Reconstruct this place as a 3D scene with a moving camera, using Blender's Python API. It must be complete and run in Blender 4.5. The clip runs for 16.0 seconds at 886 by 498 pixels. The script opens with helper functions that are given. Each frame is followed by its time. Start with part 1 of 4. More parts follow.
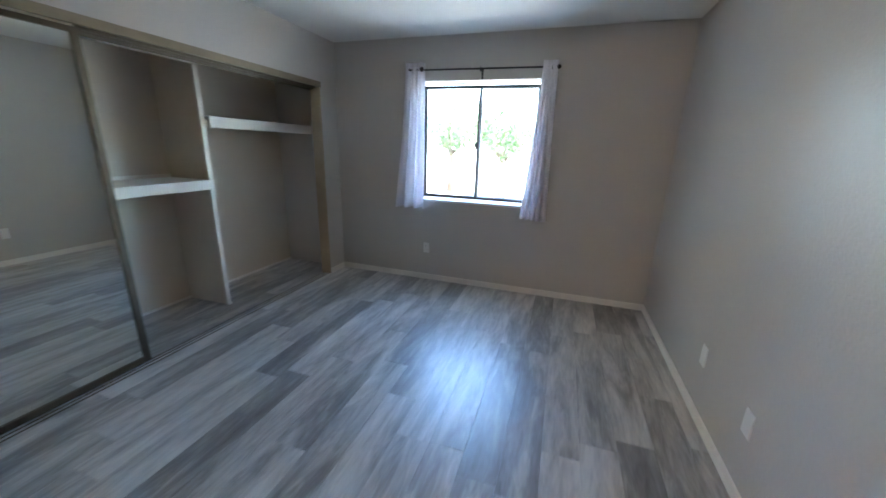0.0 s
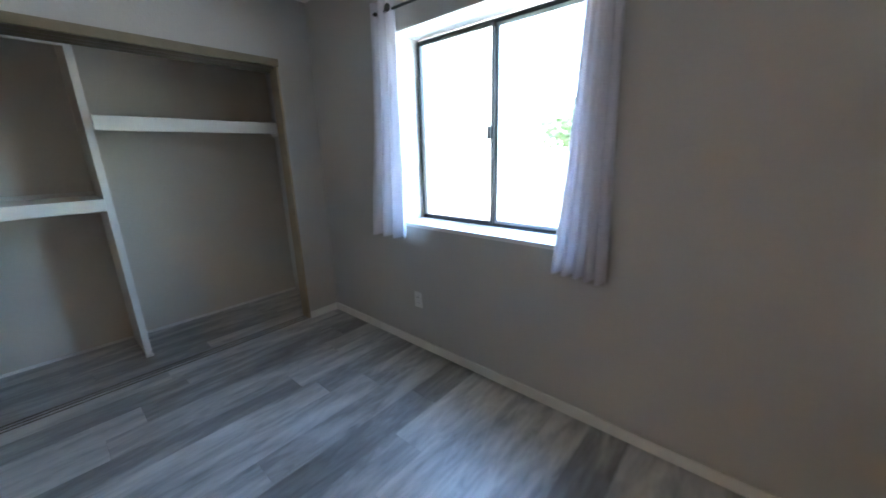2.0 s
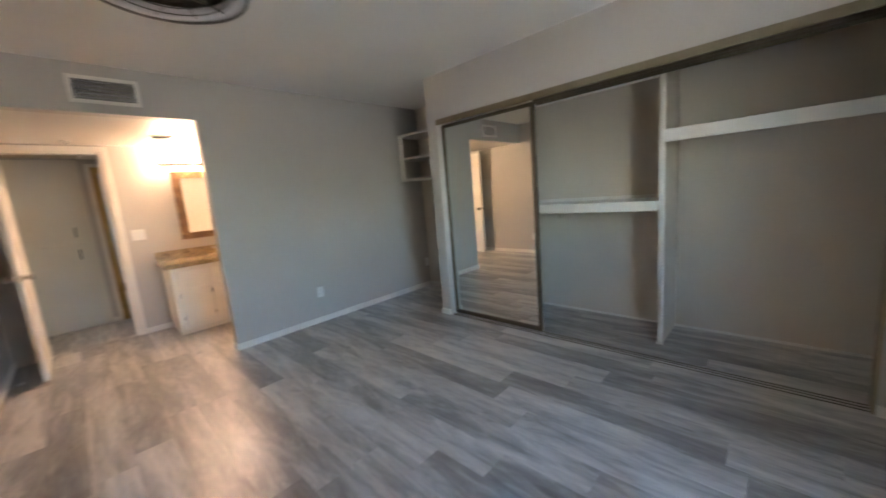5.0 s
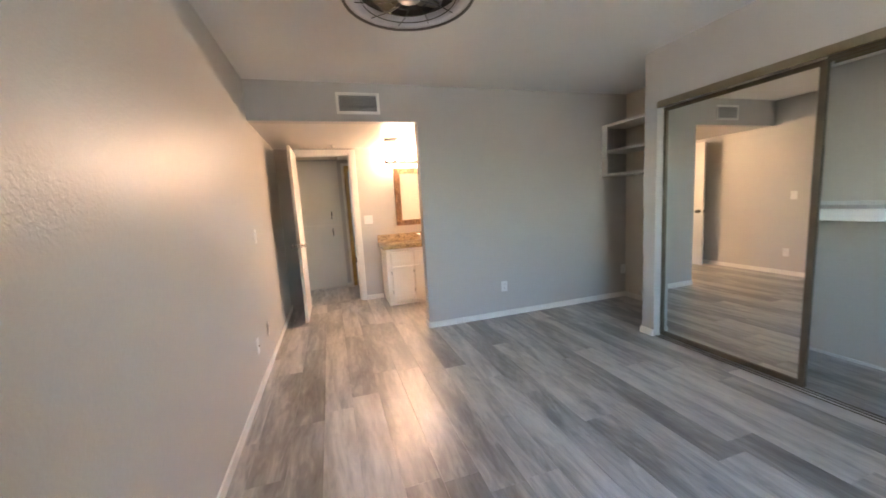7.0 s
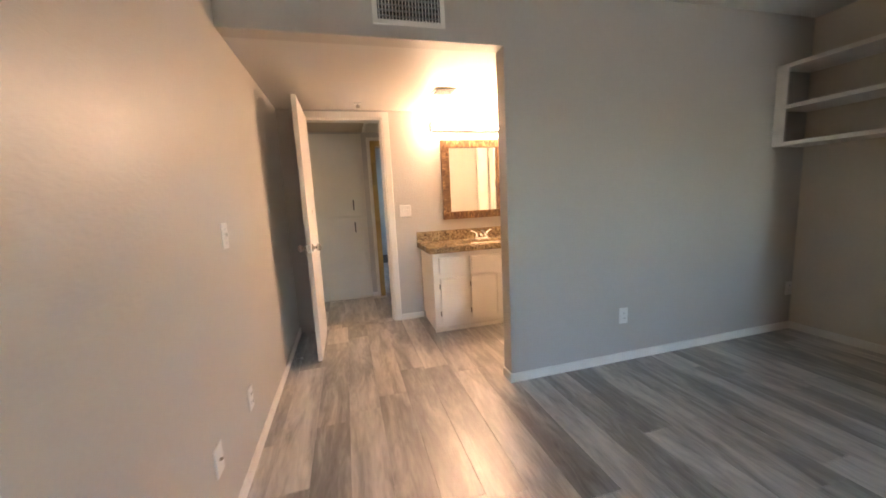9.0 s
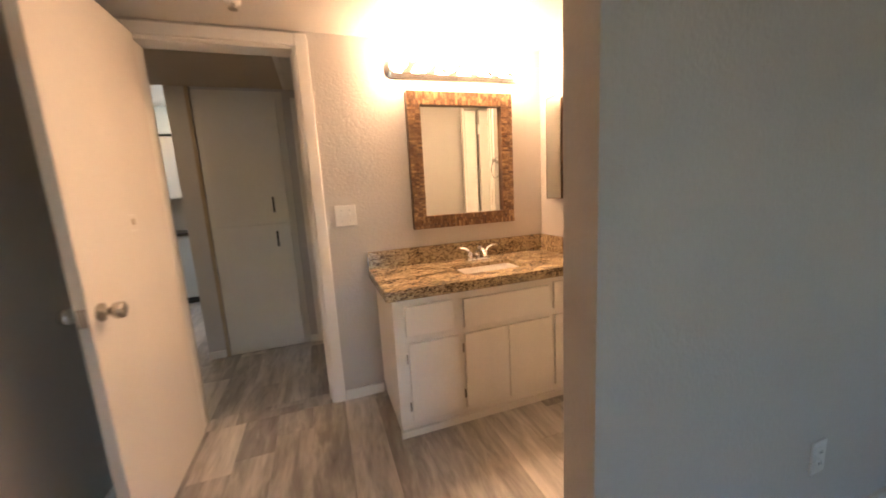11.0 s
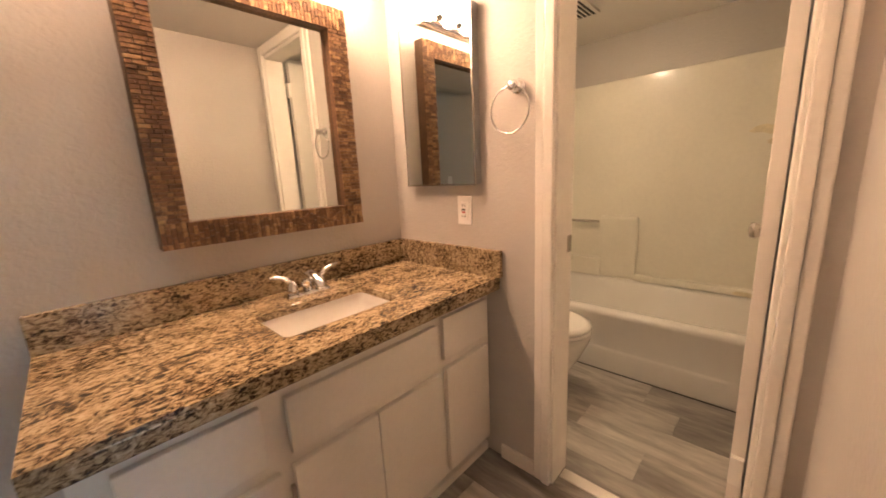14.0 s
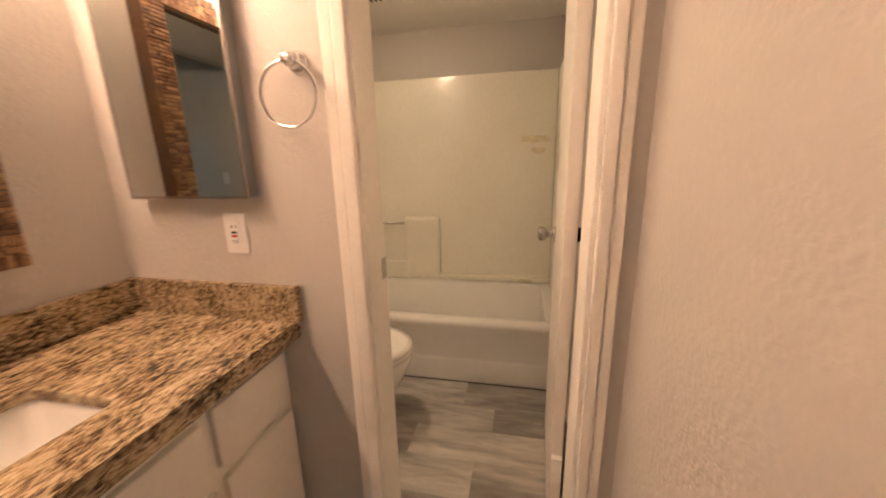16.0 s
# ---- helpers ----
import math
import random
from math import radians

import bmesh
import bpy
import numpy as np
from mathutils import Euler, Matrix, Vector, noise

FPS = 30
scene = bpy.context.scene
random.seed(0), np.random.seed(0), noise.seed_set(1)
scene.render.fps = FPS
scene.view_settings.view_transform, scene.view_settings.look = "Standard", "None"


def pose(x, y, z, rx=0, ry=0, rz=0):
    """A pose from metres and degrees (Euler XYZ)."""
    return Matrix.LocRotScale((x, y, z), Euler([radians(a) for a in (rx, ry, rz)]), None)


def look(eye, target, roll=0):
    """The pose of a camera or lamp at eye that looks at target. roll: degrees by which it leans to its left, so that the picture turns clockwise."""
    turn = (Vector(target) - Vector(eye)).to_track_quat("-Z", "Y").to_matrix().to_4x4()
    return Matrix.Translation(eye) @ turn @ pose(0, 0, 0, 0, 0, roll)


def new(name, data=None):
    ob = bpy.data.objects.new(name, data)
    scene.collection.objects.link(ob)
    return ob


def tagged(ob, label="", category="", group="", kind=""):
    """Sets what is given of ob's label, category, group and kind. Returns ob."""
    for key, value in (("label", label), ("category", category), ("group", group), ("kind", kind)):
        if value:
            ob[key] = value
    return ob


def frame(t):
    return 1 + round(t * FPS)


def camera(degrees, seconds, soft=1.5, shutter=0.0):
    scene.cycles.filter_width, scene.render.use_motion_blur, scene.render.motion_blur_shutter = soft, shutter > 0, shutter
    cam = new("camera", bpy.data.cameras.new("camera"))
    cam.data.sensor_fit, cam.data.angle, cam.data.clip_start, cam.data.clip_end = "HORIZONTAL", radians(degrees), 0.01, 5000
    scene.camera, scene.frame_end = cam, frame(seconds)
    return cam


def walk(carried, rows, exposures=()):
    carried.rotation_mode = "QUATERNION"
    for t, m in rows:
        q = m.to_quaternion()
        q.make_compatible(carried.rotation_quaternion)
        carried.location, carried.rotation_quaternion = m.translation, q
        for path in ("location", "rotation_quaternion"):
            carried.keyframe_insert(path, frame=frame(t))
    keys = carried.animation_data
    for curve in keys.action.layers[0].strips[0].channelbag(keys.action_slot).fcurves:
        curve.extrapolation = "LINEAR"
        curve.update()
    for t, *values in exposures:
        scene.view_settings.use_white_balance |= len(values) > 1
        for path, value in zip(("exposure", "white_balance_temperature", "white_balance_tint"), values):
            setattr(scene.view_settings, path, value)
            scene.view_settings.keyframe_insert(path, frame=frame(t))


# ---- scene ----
cam = camera(102.5, 16.0, soft=1.7, shutter=0.5)
PATH = [
    (0, (0.302, -0.027, 1.438), (-0.289, 1.802, 0.886), 1.8),
    (0.5, (0.47, 0.487, 1.415), (-0.115, 2.321, 0.874), 1.4),
    (1, (0.699, 1.051, 1.369), (-0.032, 2.842, 0.86), 0.4),
    (1.5, (0.721, 1.527, 1.367), (-0.252, 3.195, 0.845), -0.3),
    (2, (0.626, 1.901, 1.347), (-0.652, 3.349, 0.827), -1.4),
    (2.5, (0.516, 2.26, 1.364), (-1.022, 3.43, 0.851), -2.2),
    (3, (0.508, 2.537, 1.371), (-1.288, 3.266, 0.878), -3.7),
    (3.5, (0.392, 2.697, 1.317), (-1.558, 2.807, 0.889), -4.5),
    (4, (0.315, 2.806, 1.352), (-1.573, 2.282, 0.951), -4.9),
    (4.5, (0.446, 2.864, 1.333), (-1.24, 1.848, 0.985), -4.8),
    (5, (0.566, 2.861, 1.319), (-0.848, 1.483, 1.002), -4.9),
    (5.2, (0.649, 2.829, 1.267), (-0.673, 1.355, 0.982), -4.4),
    (7.3, (0.564, 2.62, 1.305), (0.06, 0.7, 1.058), -3.4),
    (7.5, (0.584, 2.513, 1.288), (0.114, 0.584, 1.052), -3.3),
    (8, (0.636, 2.137, 1.327), (0.17, 0.209, 1.072), -3.2),
    (8.5, (0.654, 1.669, 1.239), (0.185, -0.259, 0.996), -3.4),
    (8.7, (0.654, 1.486, 1.233), (0.166, -0.437, 0.976), -3.2),
    (10.8, (0.252, -0.127, 1.255), (-0.336, -2.011, 0.927), -3.4),
    (11, (0.202, -0.241, 1.241), (-0.432, -2.11, 0.917), -3.3),
    (11.5, (0.139, -0.508, 1.203), (-0.66, -2.309, 0.862), -3.3),
    (12, (0.041, -0.723, 1.189), (-0.963, -2.415, 0.83), -3.2),
    (12.5, (-0.073, -0.862, 1.188), (-1.195, -2.475, 0.815), -3.1),
    (13, (-0.122, -0.969, 1.182), (-1.341, -2.509, 0.804), -3.1),
    (13.5, (-0.142, -1.025, 1.175), (-1.465, -2.474, 0.789), -2.9),
    (14, (-0.158, -1.047, 1.191), (-1.577, -2.396, 0.787), -2.8),
    (14.5, (-0.17, -1.098, 1.202), (-1.763, -2.233, 0.783), -2.6),
    (15, (-0.183, -1.1, 1.208), (-1.933, -1.966, 0.773), -2.1),
    (15.5, (-0.256, -1.132, 1.225), (-2.093, -1.77, 0.758), -1.8),
    (16, (-0.424, -1.191, 1.231), (-2.321, -1.604, 0.753), -1.4),
]
EXPOSURES = [
    (0.0, 5.6, 5800, 8), (1.0, 5.5, 5800, 8), (2.0, 5.35, 5850, 8), (3.0, 4.7, 6000, 10), (3.5, 4.35, 6100, 11), (4.0, 4.35, 6200, 11),
    (4.5, 5.05, 6500, 11), (5.0, 5.6, 6900, 13), (7.5, 6.0, 7000, 15), (8.5, 5.85, 7200, 16),
    (11.0, 5.05, 7400, 16), (12.0, 4.85, 7500, 18), (13.0, 4.75, 7250, 18), (16.0, 4.6, 6700, 18),
]
walk(cam, [(t, look(*p)) for t, *p in PATH], EXPOSURES)

# ---------------------------------------------------------------- light
world = bpy.data.worlds.new("sky")
scene.world = world
world.use_nodes = True
wn = world.node_tree.nodes
sky = wn.new("ShaderNodeTexSky")
sky.sky_type, sky.sun_disc = "NISHITA", False
sky.sun_elevation, sky.sun_rotation = radians(58), radians(160)
world.node_tree.links.new(sky.outputs[0], wn["Background"].inputs[0])
wn["Background"].inputs[1].default_value = 0.15

sun = new("sun", bpy.data.lights.new("sun", "SUN"))
sun.data.energy, sun.data.angle, sun.data.color = 1.6, radians(0.5), (1.0, 0.95, 0.87)
sun.matrix_world = look((2.0, -5.5, 9.4), (0, 0, 0))

BULB = 5.0


# ---------------------------------------------------------------- materials
def mat(name, color, rough=0.5, metal=0.0, var=0.06, scale=6.0, grain=180.0, bump=0.0, bump_scale=120.0, coat=0.0, spec=0.5, ragged=0.0):
    """Paint, plastic, metal: two scales of variation in tone, and fine relief."""
    m = bpy.data.materials.new(name)
    m.use_nodes = True
    n, l = m.node_tree.nodes, m.node_tree.links
    b = n["Principled BSDF"]
    b.inputs["Roughness"].default_value, b.inputs["Metallic"].default_value = rough, metal
    b.inputs["Coat Weight"].default_value = coat
    b.inputs["Specular IOR Level"].default_value = spec
    tc = n.new("ShaderNodeTexCoord")
    big, small = n.new("ShaderNodeTexNoise"), n.new("ShaderNodeTexNoise")
    big.inputs["Scale"].default_value, small.inputs["Scale"].default_value = scale, grain
    big.inputs["Detail"].default_value = 4
    mix = n.new("ShaderNodeMath")
    mix.operation = "MULTIPLY_ADD"
    mix.inputs[1].default_value = 0.4
    l.new(tc.outputs["Object"], big.inputs["Vector"])
    l.new(tc.outputs["Object"], small.inputs["Vector"])
    l.new(small.outputs["Fac"], mix.inputs[0])
    l.new(big.outputs["Fac"], mix.inputs[2])
    ramp = n.new("ShaderNodeValToRGB")
    ramp.color_ramp.elements[0].position, ramp.color_ramp.elements[1].position = 0.45, 0.95
    ramp.color_ramp.elements[0].color = (*[c * (1 - var) for c in color], 1)
    ramp.color_ramp.elements[1].color = (*[min(1, c * (1 + var)) for c in color], 1)
    l.new(mix.outputs[0], ramp.inputs[0])
    l.new(ramp.outputs[0], b.inputs["Base Color"])
    if bump:
        t = n.new("ShaderNodeTexNoise")
        t.inputs["Scale"].default_value, t.inputs["Detail"].default_value = bump_scale, 3
        t.inputs["Distortion"].default_value = ragged
        bm = n.new("ShaderNodeBump")
        bm.inputs["Strength"].default_value, bm.inputs["Distance"].default_value = bump, 0.004
        l.new(tc.outputs["Object"], t.inputs["Vector"])
        l.new(t.outputs["Fac"], bm.inputs["Height"])
        l.new(bm.outputs[0], b.inputs["Normal"])
    return m


def glow(name, color, strength):
    m = bpy.data.materials.new(name)
    m.use_nodes = True
    b = m.node_tree.nodes["Principled BSDF"]
    b.inputs["Base Color"].default_value = (0.9, 0.88, 0.85, 1)
    b.inputs["Emission Color"].default_value = (*color, 1)
    b.inputs["Emission Strength"].default_value = strength
    return m


def mirror_mat(name):
    m = bpy.data.materials.new(name)
    m.use_nodes = True
    b = m.node_tree.nodes["Principled BSDF"]
    b.inputs["Base Color"].default_value = (0.70, 0.73, 0.70, 1)
    b.inputs["Metallic"].default_value, b.inputs["Roughness"].default_value = 1.0, 0.01
    return m


def glass_mat(name):
    m = bpy.data.materials.new(name)
    m.use_nodes = True
    n, l = m.node_tree.nodes, m.node_tree.links
    t, g, x = n.new("ShaderNodeBsdfTransparent"), n.new("ShaderNodeBsdfGlossy"), n.new("ShaderNodeMixShader")
    x.inputs[0].default_value = 0.04
    g.inputs["Roughness"].default_value = 0.02
    t.inputs["Color"].default_value = (0.93, 0.96, 0.95, 1)
    l.new(t.outputs[0], x.inputs[1])
    l.new(g.outputs[0], x.inputs[2])
    l.new(x.outputs[0], n["Material Output"].inputs["Surface"])
    return m


def plank_mat(name):
    """Grey-washed vinyl plank: a tone of its own for each piece, long grain, knots and a satin coat."""
    m = bpy.data.materials.new(name)
    m.use_nodes = True
    n, l = m.node_tree.nodes, m.node_tree.links
    b = n["Principled BSDF"]
    tc, info = n.new("ShaderNodeTexCoord"), n.new("ShaderNodeObjectInfo")
    off = n.new("ShaderNodeVectorMath")
    off.operation = "MULTIPLY_ADD"
    off.inputs[1].default_value = (37.0, 91.0, 13.0)
    l.new(info.outputs["Random"], off.inputs[0])
    l.new(tc.outputs["Object"], off.inputs[2])

    def noise(scale, stretch, detail, rough=0.55, dist=0.0):
        mp, t = n.new("ShaderNodeMapping"), n.new("ShaderNodeTexNoise")
        mp.inputs["Scale"].default_value = (1.0, stretch, 1.0)
        t.inputs["Scale"].default_value, t.inputs["Detail"].default_value = scale, detail
        t.inputs["Roughness"].default_value, t.inputs["Distortion"].default_value = rough, dist
        l.new(off.outputs[0], mp.inputs[0])
        l.new(mp.outputs[0], t.inputs["Vector"])
        return t.outputs["Fac"]

    def math(op, a, c, d=None):
        q = n.new("ShaderNodeMath")
        q.operation = op
        for k, v in enumerate((a, c, d)):
            if v is None:
                continue
            if isinstance(v, (int, float)):
                q.inputs[k].default_value = v
            else:
                l.new(v, q.inputs[k])
        return q.outputs[0]

    cloud, grain, fine = noise(8.0, 0.17, 5, 0.60, 0.7), noise(48.0, 0.07, 5, 0.65, 0.6), noise(230.0, 0.04, 3)
    blot = noise(24.0, 0.20, 3, 0.5, 1.4)
    v = math("MULTIPLY_ADD", cloud, 0.80, math("MULTIPLY", grain, 0.12))
    v = math("MULTIPLY_ADD", blot, 0.30, v)
    v = math("MULTIPLY_ADD", info.outputs["Random"], 0.23, v)
    v = math("MULTIPLY_ADD", fine, 0.08, v)
    ramp = n.new("ShaderNodeValToRGB")
    e = ramp.color_ramp.elements
    e[0].position, e[1].position = 0.50, 1.08
    e[0].color, e[1].color = (0.125, 0.111, 0.098, 1), (0.68, 0.64, 0.58, 1)
    for pos, c in ((0.68, (0.265, 0.245, 0.222, 1)), (0.85, (0.50, 0.468, 0.426, 1))):
        k = e.new(pos)
        k.color = c
    l.new(v, ramp.inputs[0])
    l.new(ramp.outputs[0], b.inputs["Base Color"])
    l.new(math("MULTIPLY_ADD", grain, 0.16, 0.29), b.inputs["Roughness"])
    b.inputs["Specular IOR Level"].default_value = 0.85
    b.inputs["Coat Weight"].default_value, b.inputs["Coat Roughness"].default_value = 0.6, 0.36
    bp = n.new("ShaderNodeBump")
    bp.inputs["Strength"].default_value, bp.inputs["Distance"].default_value = 0.25, 0.002
    l.new(math("ADD", grain, fine), bp.inputs["Height"])
    l.new(bp.outputs[0], b.inputs["Normal"])
    return m


def granite_mat(name):
    """Gold and brown granite with dark flecks and pale crystals, polished."""
    m = bpy.data.materials.new(name)
    m.use_nodes = True
    n, l = m.node_tree.nodes, m.node_tree.links
    b = n["Principled BSDF"]
    tc, mp = n.new("ShaderNodeTexCoord"), n.new("ShaderNodeMapping")
    mp.inputs["Scale"].default_value = (0.55, 1.0, 1.0)
    mp.inputs["Rotation"].default_value = (0, 0, 0.25)
    l.new(tc.outputs["Object"], mp.inputs[0])
    a, c, d = n.new("ShaderNodeTexNoise"), n.new("ShaderNodeTexNoise"), n.new("ShaderNodeTexVoronoi")
    a.inputs["Scale"].default_value, a.inputs["Detail"].default_value, a.inputs["Roughness"].default_value = 95.0, 6, 0.72
    a.inputs["Distortion"].default_value = 1.2
    c.inputs["Scale"].default_value, c.inputs["Detail"].default_value = 14.0, 3
    d.inputs["Scale"].default_value = 130.0
    for t in (a, c, d):
        l.new(mp.outputs[0], t.inputs["Vector"])
    q = n.new("ShaderNodeMath")
    q.operation = "MULTIPLY_ADD"
    q.inputs[1].default_value = 0.30
    l.new(c.outputs["Fac"], q.inputs[0])
    l.new(a.outputs["Fac"], q.inputs[2])
    q2 = n.new("ShaderNodeMath")
    q2.operation = "MULTIPLY_ADD"
    q2.inputs[1].default_value = 0.12
    l.new(d.outputs["Distance"], q2.inputs[0])
    l.new(q.outputs[0], q2.inputs[2])
    ramp = n.new("ShaderNodeValToRGB")
    e = ramp.color_ramp.elements
    e[0].position, e[1].position = 0.56, 0.97
    e[0].color, e[1].color = (0.014, 0.010, 0.008, 1), (0.62, 0.53, 0.38, 1)
    for pos, col in ((0.64, (0.075, 0.046, 0.024, 1)), (0.70, (0.28, 0.20, 0.110, 1)), (0.79, (0.47, 0.365, 0.225, 1))):
        k = e.new(pos)
        k.color = col
    l.new(q2.outputs[0], ramp.inputs[0])
    l.new(ramp.outputs[0], b.inputs["Base Color"])
    b.inputs["Roughness"].default_value = 0.16
    return m


def mosaic_mat(name):
    """Brown stone chips; each piece has a tone of its own."""
    m = bpy.data.materials.new(name)
    m.use_nodes = True
    n, l = m.node_tree.nodes, m.node_tree.links
    b = n["Principled BSDF"]
    geo, info, tc, t = n.new("ShaderNodeNewGeometry"), n.new("ShaderNodeObjectInfo"), n.new("ShaderNodeTexCoord"), n.new("ShaderNodeTexNoise")
    t.inputs["Scale"].default_value, t.inputs["Detail"].default_value = 160.0, 4
    big = n.new("ShaderNodeTexNoise")
    big.inputs["Scale"].default_value = 9.0
    l.new(tc.outputs["Object"], t.inputs["Vector"])
    l.new(tc.outputs["Object"], big.inputs["Vector"])
    add, q, q2 = n.new("ShaderNodeMath"), n.new("ShaderNodeMath"), n.new("ShaderNodeMath")
    l.new(geo.outputs["Random Per Island"], add.inputs[0])
    l.new(info.outputs["Random"], add.inputs[1])
    fr = n.new("ShaderNodeMath")
    fr.operation = "FRACT"
    l.new(add.outputs[0], fr.inputs[0])
    q.operation = q2.operation = "MULTIPLY_ADD"
    q.inputs[1].default_value, q2.inputs[1].default_value = 0.34, 0.6
    q2.inputs[2].default_value = -0.13
    l.new(t.outputs["Fac"], q2.inputs[0])
    l.new(fr.outputs[0], q.inputs[0])
    l.new(q2.outputs[0], q.inputs[2])
    q3 = n.new("ShaderNodeMath")
    q3.operation = "MULTIPLY_ADD"
    q3.inputs[1].default_value = 0.5
    l.new(big.outputs["Fac"], q3.inputs[0])
    l.new(q.outputs[0], q3.inputs[2])
    ramp = n.new("ShaderNodeValToRGB")
    e = ramp.color_ramp.elements
    e[0].position, e[1].position = 0.28, 0.95
    e[0].color, e[1].color = (0.060, 0.030, 0.016, 1), (0.58, 0.40, 0.21, 1)
    k = e.new(0.55)
    k.color = (0.16, 0.080, 0.038, 1)
    k = e.new(0.75)
    k.color = (0.36, 0.22, 0.11, 1)
    l.new(q3.outputs[0], ramp.inputs[0])
    l.new(ramp.outputs[0], b.inputs["Base Color"])
    b.inputs["Roughness"].default_value = 0.42
    bp = n.new("ShaderNodeBump")
    bp.inputs["Strength"].default_value, bp.inputs["Distance"].default_value = 0.5, 0.002
    l.new(t.outputs["Fac"], bp.inputs["Height"])
    l.new(bp.outputs[0], b.inputs["Normal"])
    return m


def fabric_mat(name):
    m = mat(name, (0.86, 0.84, 0.87), 0.9, var=0.04, scale=4, grain=400, bump=0.15, bump_scale=500)
    n, l = m.node_tree.nodes, m.node_tree.links
    b = n["Principled BSDF"]
    tr, mx = n.new("ShaderNodeBsdfTranslucent"), n.new("ShaderNodeMixShader")
    tr.inputs["Color"].default_value = (0.88, 0.87, 0.92, 1)
    mx.inputs[0].default_value = 0.36
    l.new(b.outputs[0], mx.inputs[1])
    l.new(tr.outputs[0], mx.inputs[2])
    l.new(mx.outputs[0], n["Material Output"].inputs["Surface"])
    return m


WALL = mat("wall_paint", (0.53, 0.50, 0.458), 0.40, var=0.03, scale=1.2, grain=60, bump=0.52, bump_scale=72, ragged=0.5)
CEIL = mat("ceiling_paint", (0.80, 0.78, 0.74), 0.75, var=0.03, scale=1.5, grain=60, bump=0.5, bump_scale=70)
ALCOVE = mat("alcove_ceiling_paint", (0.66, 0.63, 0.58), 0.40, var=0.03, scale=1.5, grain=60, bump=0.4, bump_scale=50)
CLOSET = mat("closet_paint", (0.66, 0.595, 0.50), 0.65, var=0.05, scale=1.6, grain=50, bump=0.35, bump_scale=80)
TRIM = mat("white_trim_paint", (0.82, 0.79, 0.73), 0.38, var=0.06, scale=5, grain=90, bump=0.12, bump_scale=60)
SHELF = mat("shelf_paint", (0.80, 0.77, 0.71), 0.45, var=0.06, scale=4, grain=90, bump=0.12, bump_scale=60)
TAN = mat("tan_raw_casing", (0.40, 0.31, 0.20), 0.55, var=0.15, scale=5, grain=60)
DOOR = mat("door_paint", (0.74, 0.70, 0.64), 0.50, var=0.04, scale=2, grain=60, bump=0.06, bump_scale=40)
CABINET = mat("cabinet_paint", (0.80, 0.76, 0.69), 0.38, var=0.05, scale=4, grain=80, bump=0.10, bump_scale=70)
HALLPAINT = mat("hall_cupboard_paint", (0.72, 0.68, 0.60), 0.45, var=0.04, scale=3, grain=60, bump=0.1, bump_scale=60)
# Tan of the hall ceiling; warm lamp light is mixed into this colour.
HALLCEIL = mat("warm_lit_tan_hall_ceiling", (0.52, 0.43, 0.32), 0.6, var=0.04, scale=1.5, grain=60, bump=0.4, bump_scale=60)
PLANK = plank_mat("grey_vinyl_plank")
SUBFLOOR = mat("floor_joint", (0.05, 0.047, 0.044), 0.8)
PLASTIC = mat("white_plastic", (0.78, 0.77, 0.74), 0.35, var=0.02)
SLOT = mat("dark_slot", (0.03, 0.03, 0.03), 0.6)
BRONZE = mat("bronze_aluminium", (0.14, 0.118, 0.085), 0.40, metal=0.7, var=0.12, scale=8)
BRASS = mat("aged_gold_aluminium", (0.25, 0.21, 0.14), 0.42, metal=0.5, var=0.12, scale=8)
BLACK = mat("black_metal", (0.018, 0.018, 0.019), 0.40, metal=0.3, var=0.1)
ALU = mat("mill_aluminium", (0.42, 0.44, 0.45), 0.42, metal=0.7, var=0.1)
CHROME = mat("chrome", (0.80, 0.80, 0.80), 0.10, metal=1.0, var=0.03)
NICKEL = mat("brushed_nickel", (0.56, 0.53, 0.49), 0.26, metal=1.0, var=0.05)
PORCELAIN = mat("porcelain", (0.80, 0.78, 0.74), 0.12, var=0.02, coat=0.4)
ACRYLIC = mat("acrylic_surround", (0.80, 0.77, 0.67), 0.28, var=0.05, scale=2.5, grain=40, coat=0.3)
STAIN = mat("yellow_glue_stain", (0.70, 0.63, 0.46), 0.4, var=0.2, scale=20)
GRANITE = granite_mat("granite")
MOSAIC = mosaic_mat("stone_mosaic")
MIRROR = mirror_mat("mirror_silver")
GLASS = glass_mat("window_glass")
FABRIC = fabric_mat("white_curtain_cloth")
BULBGLOW = glow("frosted_bulb_lit", (1.0, 0.665, 0.445), BULB)
CANGLOW = glow("recessed_lamp_lit", (1.0, 0.74, 0.48), 2.6)
FILLGLOW = glow("frosted_fill_dome_lit", (1.0, 0.76, 0.50), 4.0)
YELLOW = mat("honey_wood", (0.50, 0.34, 0.12), 0.42, var=0.2, scale=10, grain=120)
STUCCO = mat("cream_stucco", (0.40, 0.36, 0.29), 0.9, var=0.10, scale=3, grain=60, bump=0.8, bump_scale=40)
DIRT = mat("pale_ground", (0.36, 0.33, 0.28), 0.95, var=0.2, scale=0.6, grain=12, bump=0.5, bump_scale=20)
LEAF = mat("leaf_green", (0.09, 0.14, 0.05), 0.6, var=0.4, scale=2, grain=20)
BARK = mat("bark", (0.13, 0.09, 0.06), 0.9, var=0.3, scale=8, bump=0.6, bump_scale=30)
RED = mat("red_button", (0.5, 0.03, 0.03), 0.4)
FANGREY = mat("fan_bronze", (0.10, 0.085, 0.075), 0.35, metal=0.6, var=0.1)
FANLENS = mat("fan_ring_lens", (0.66, 0.64, 0.66), 0.3, var=0.03)
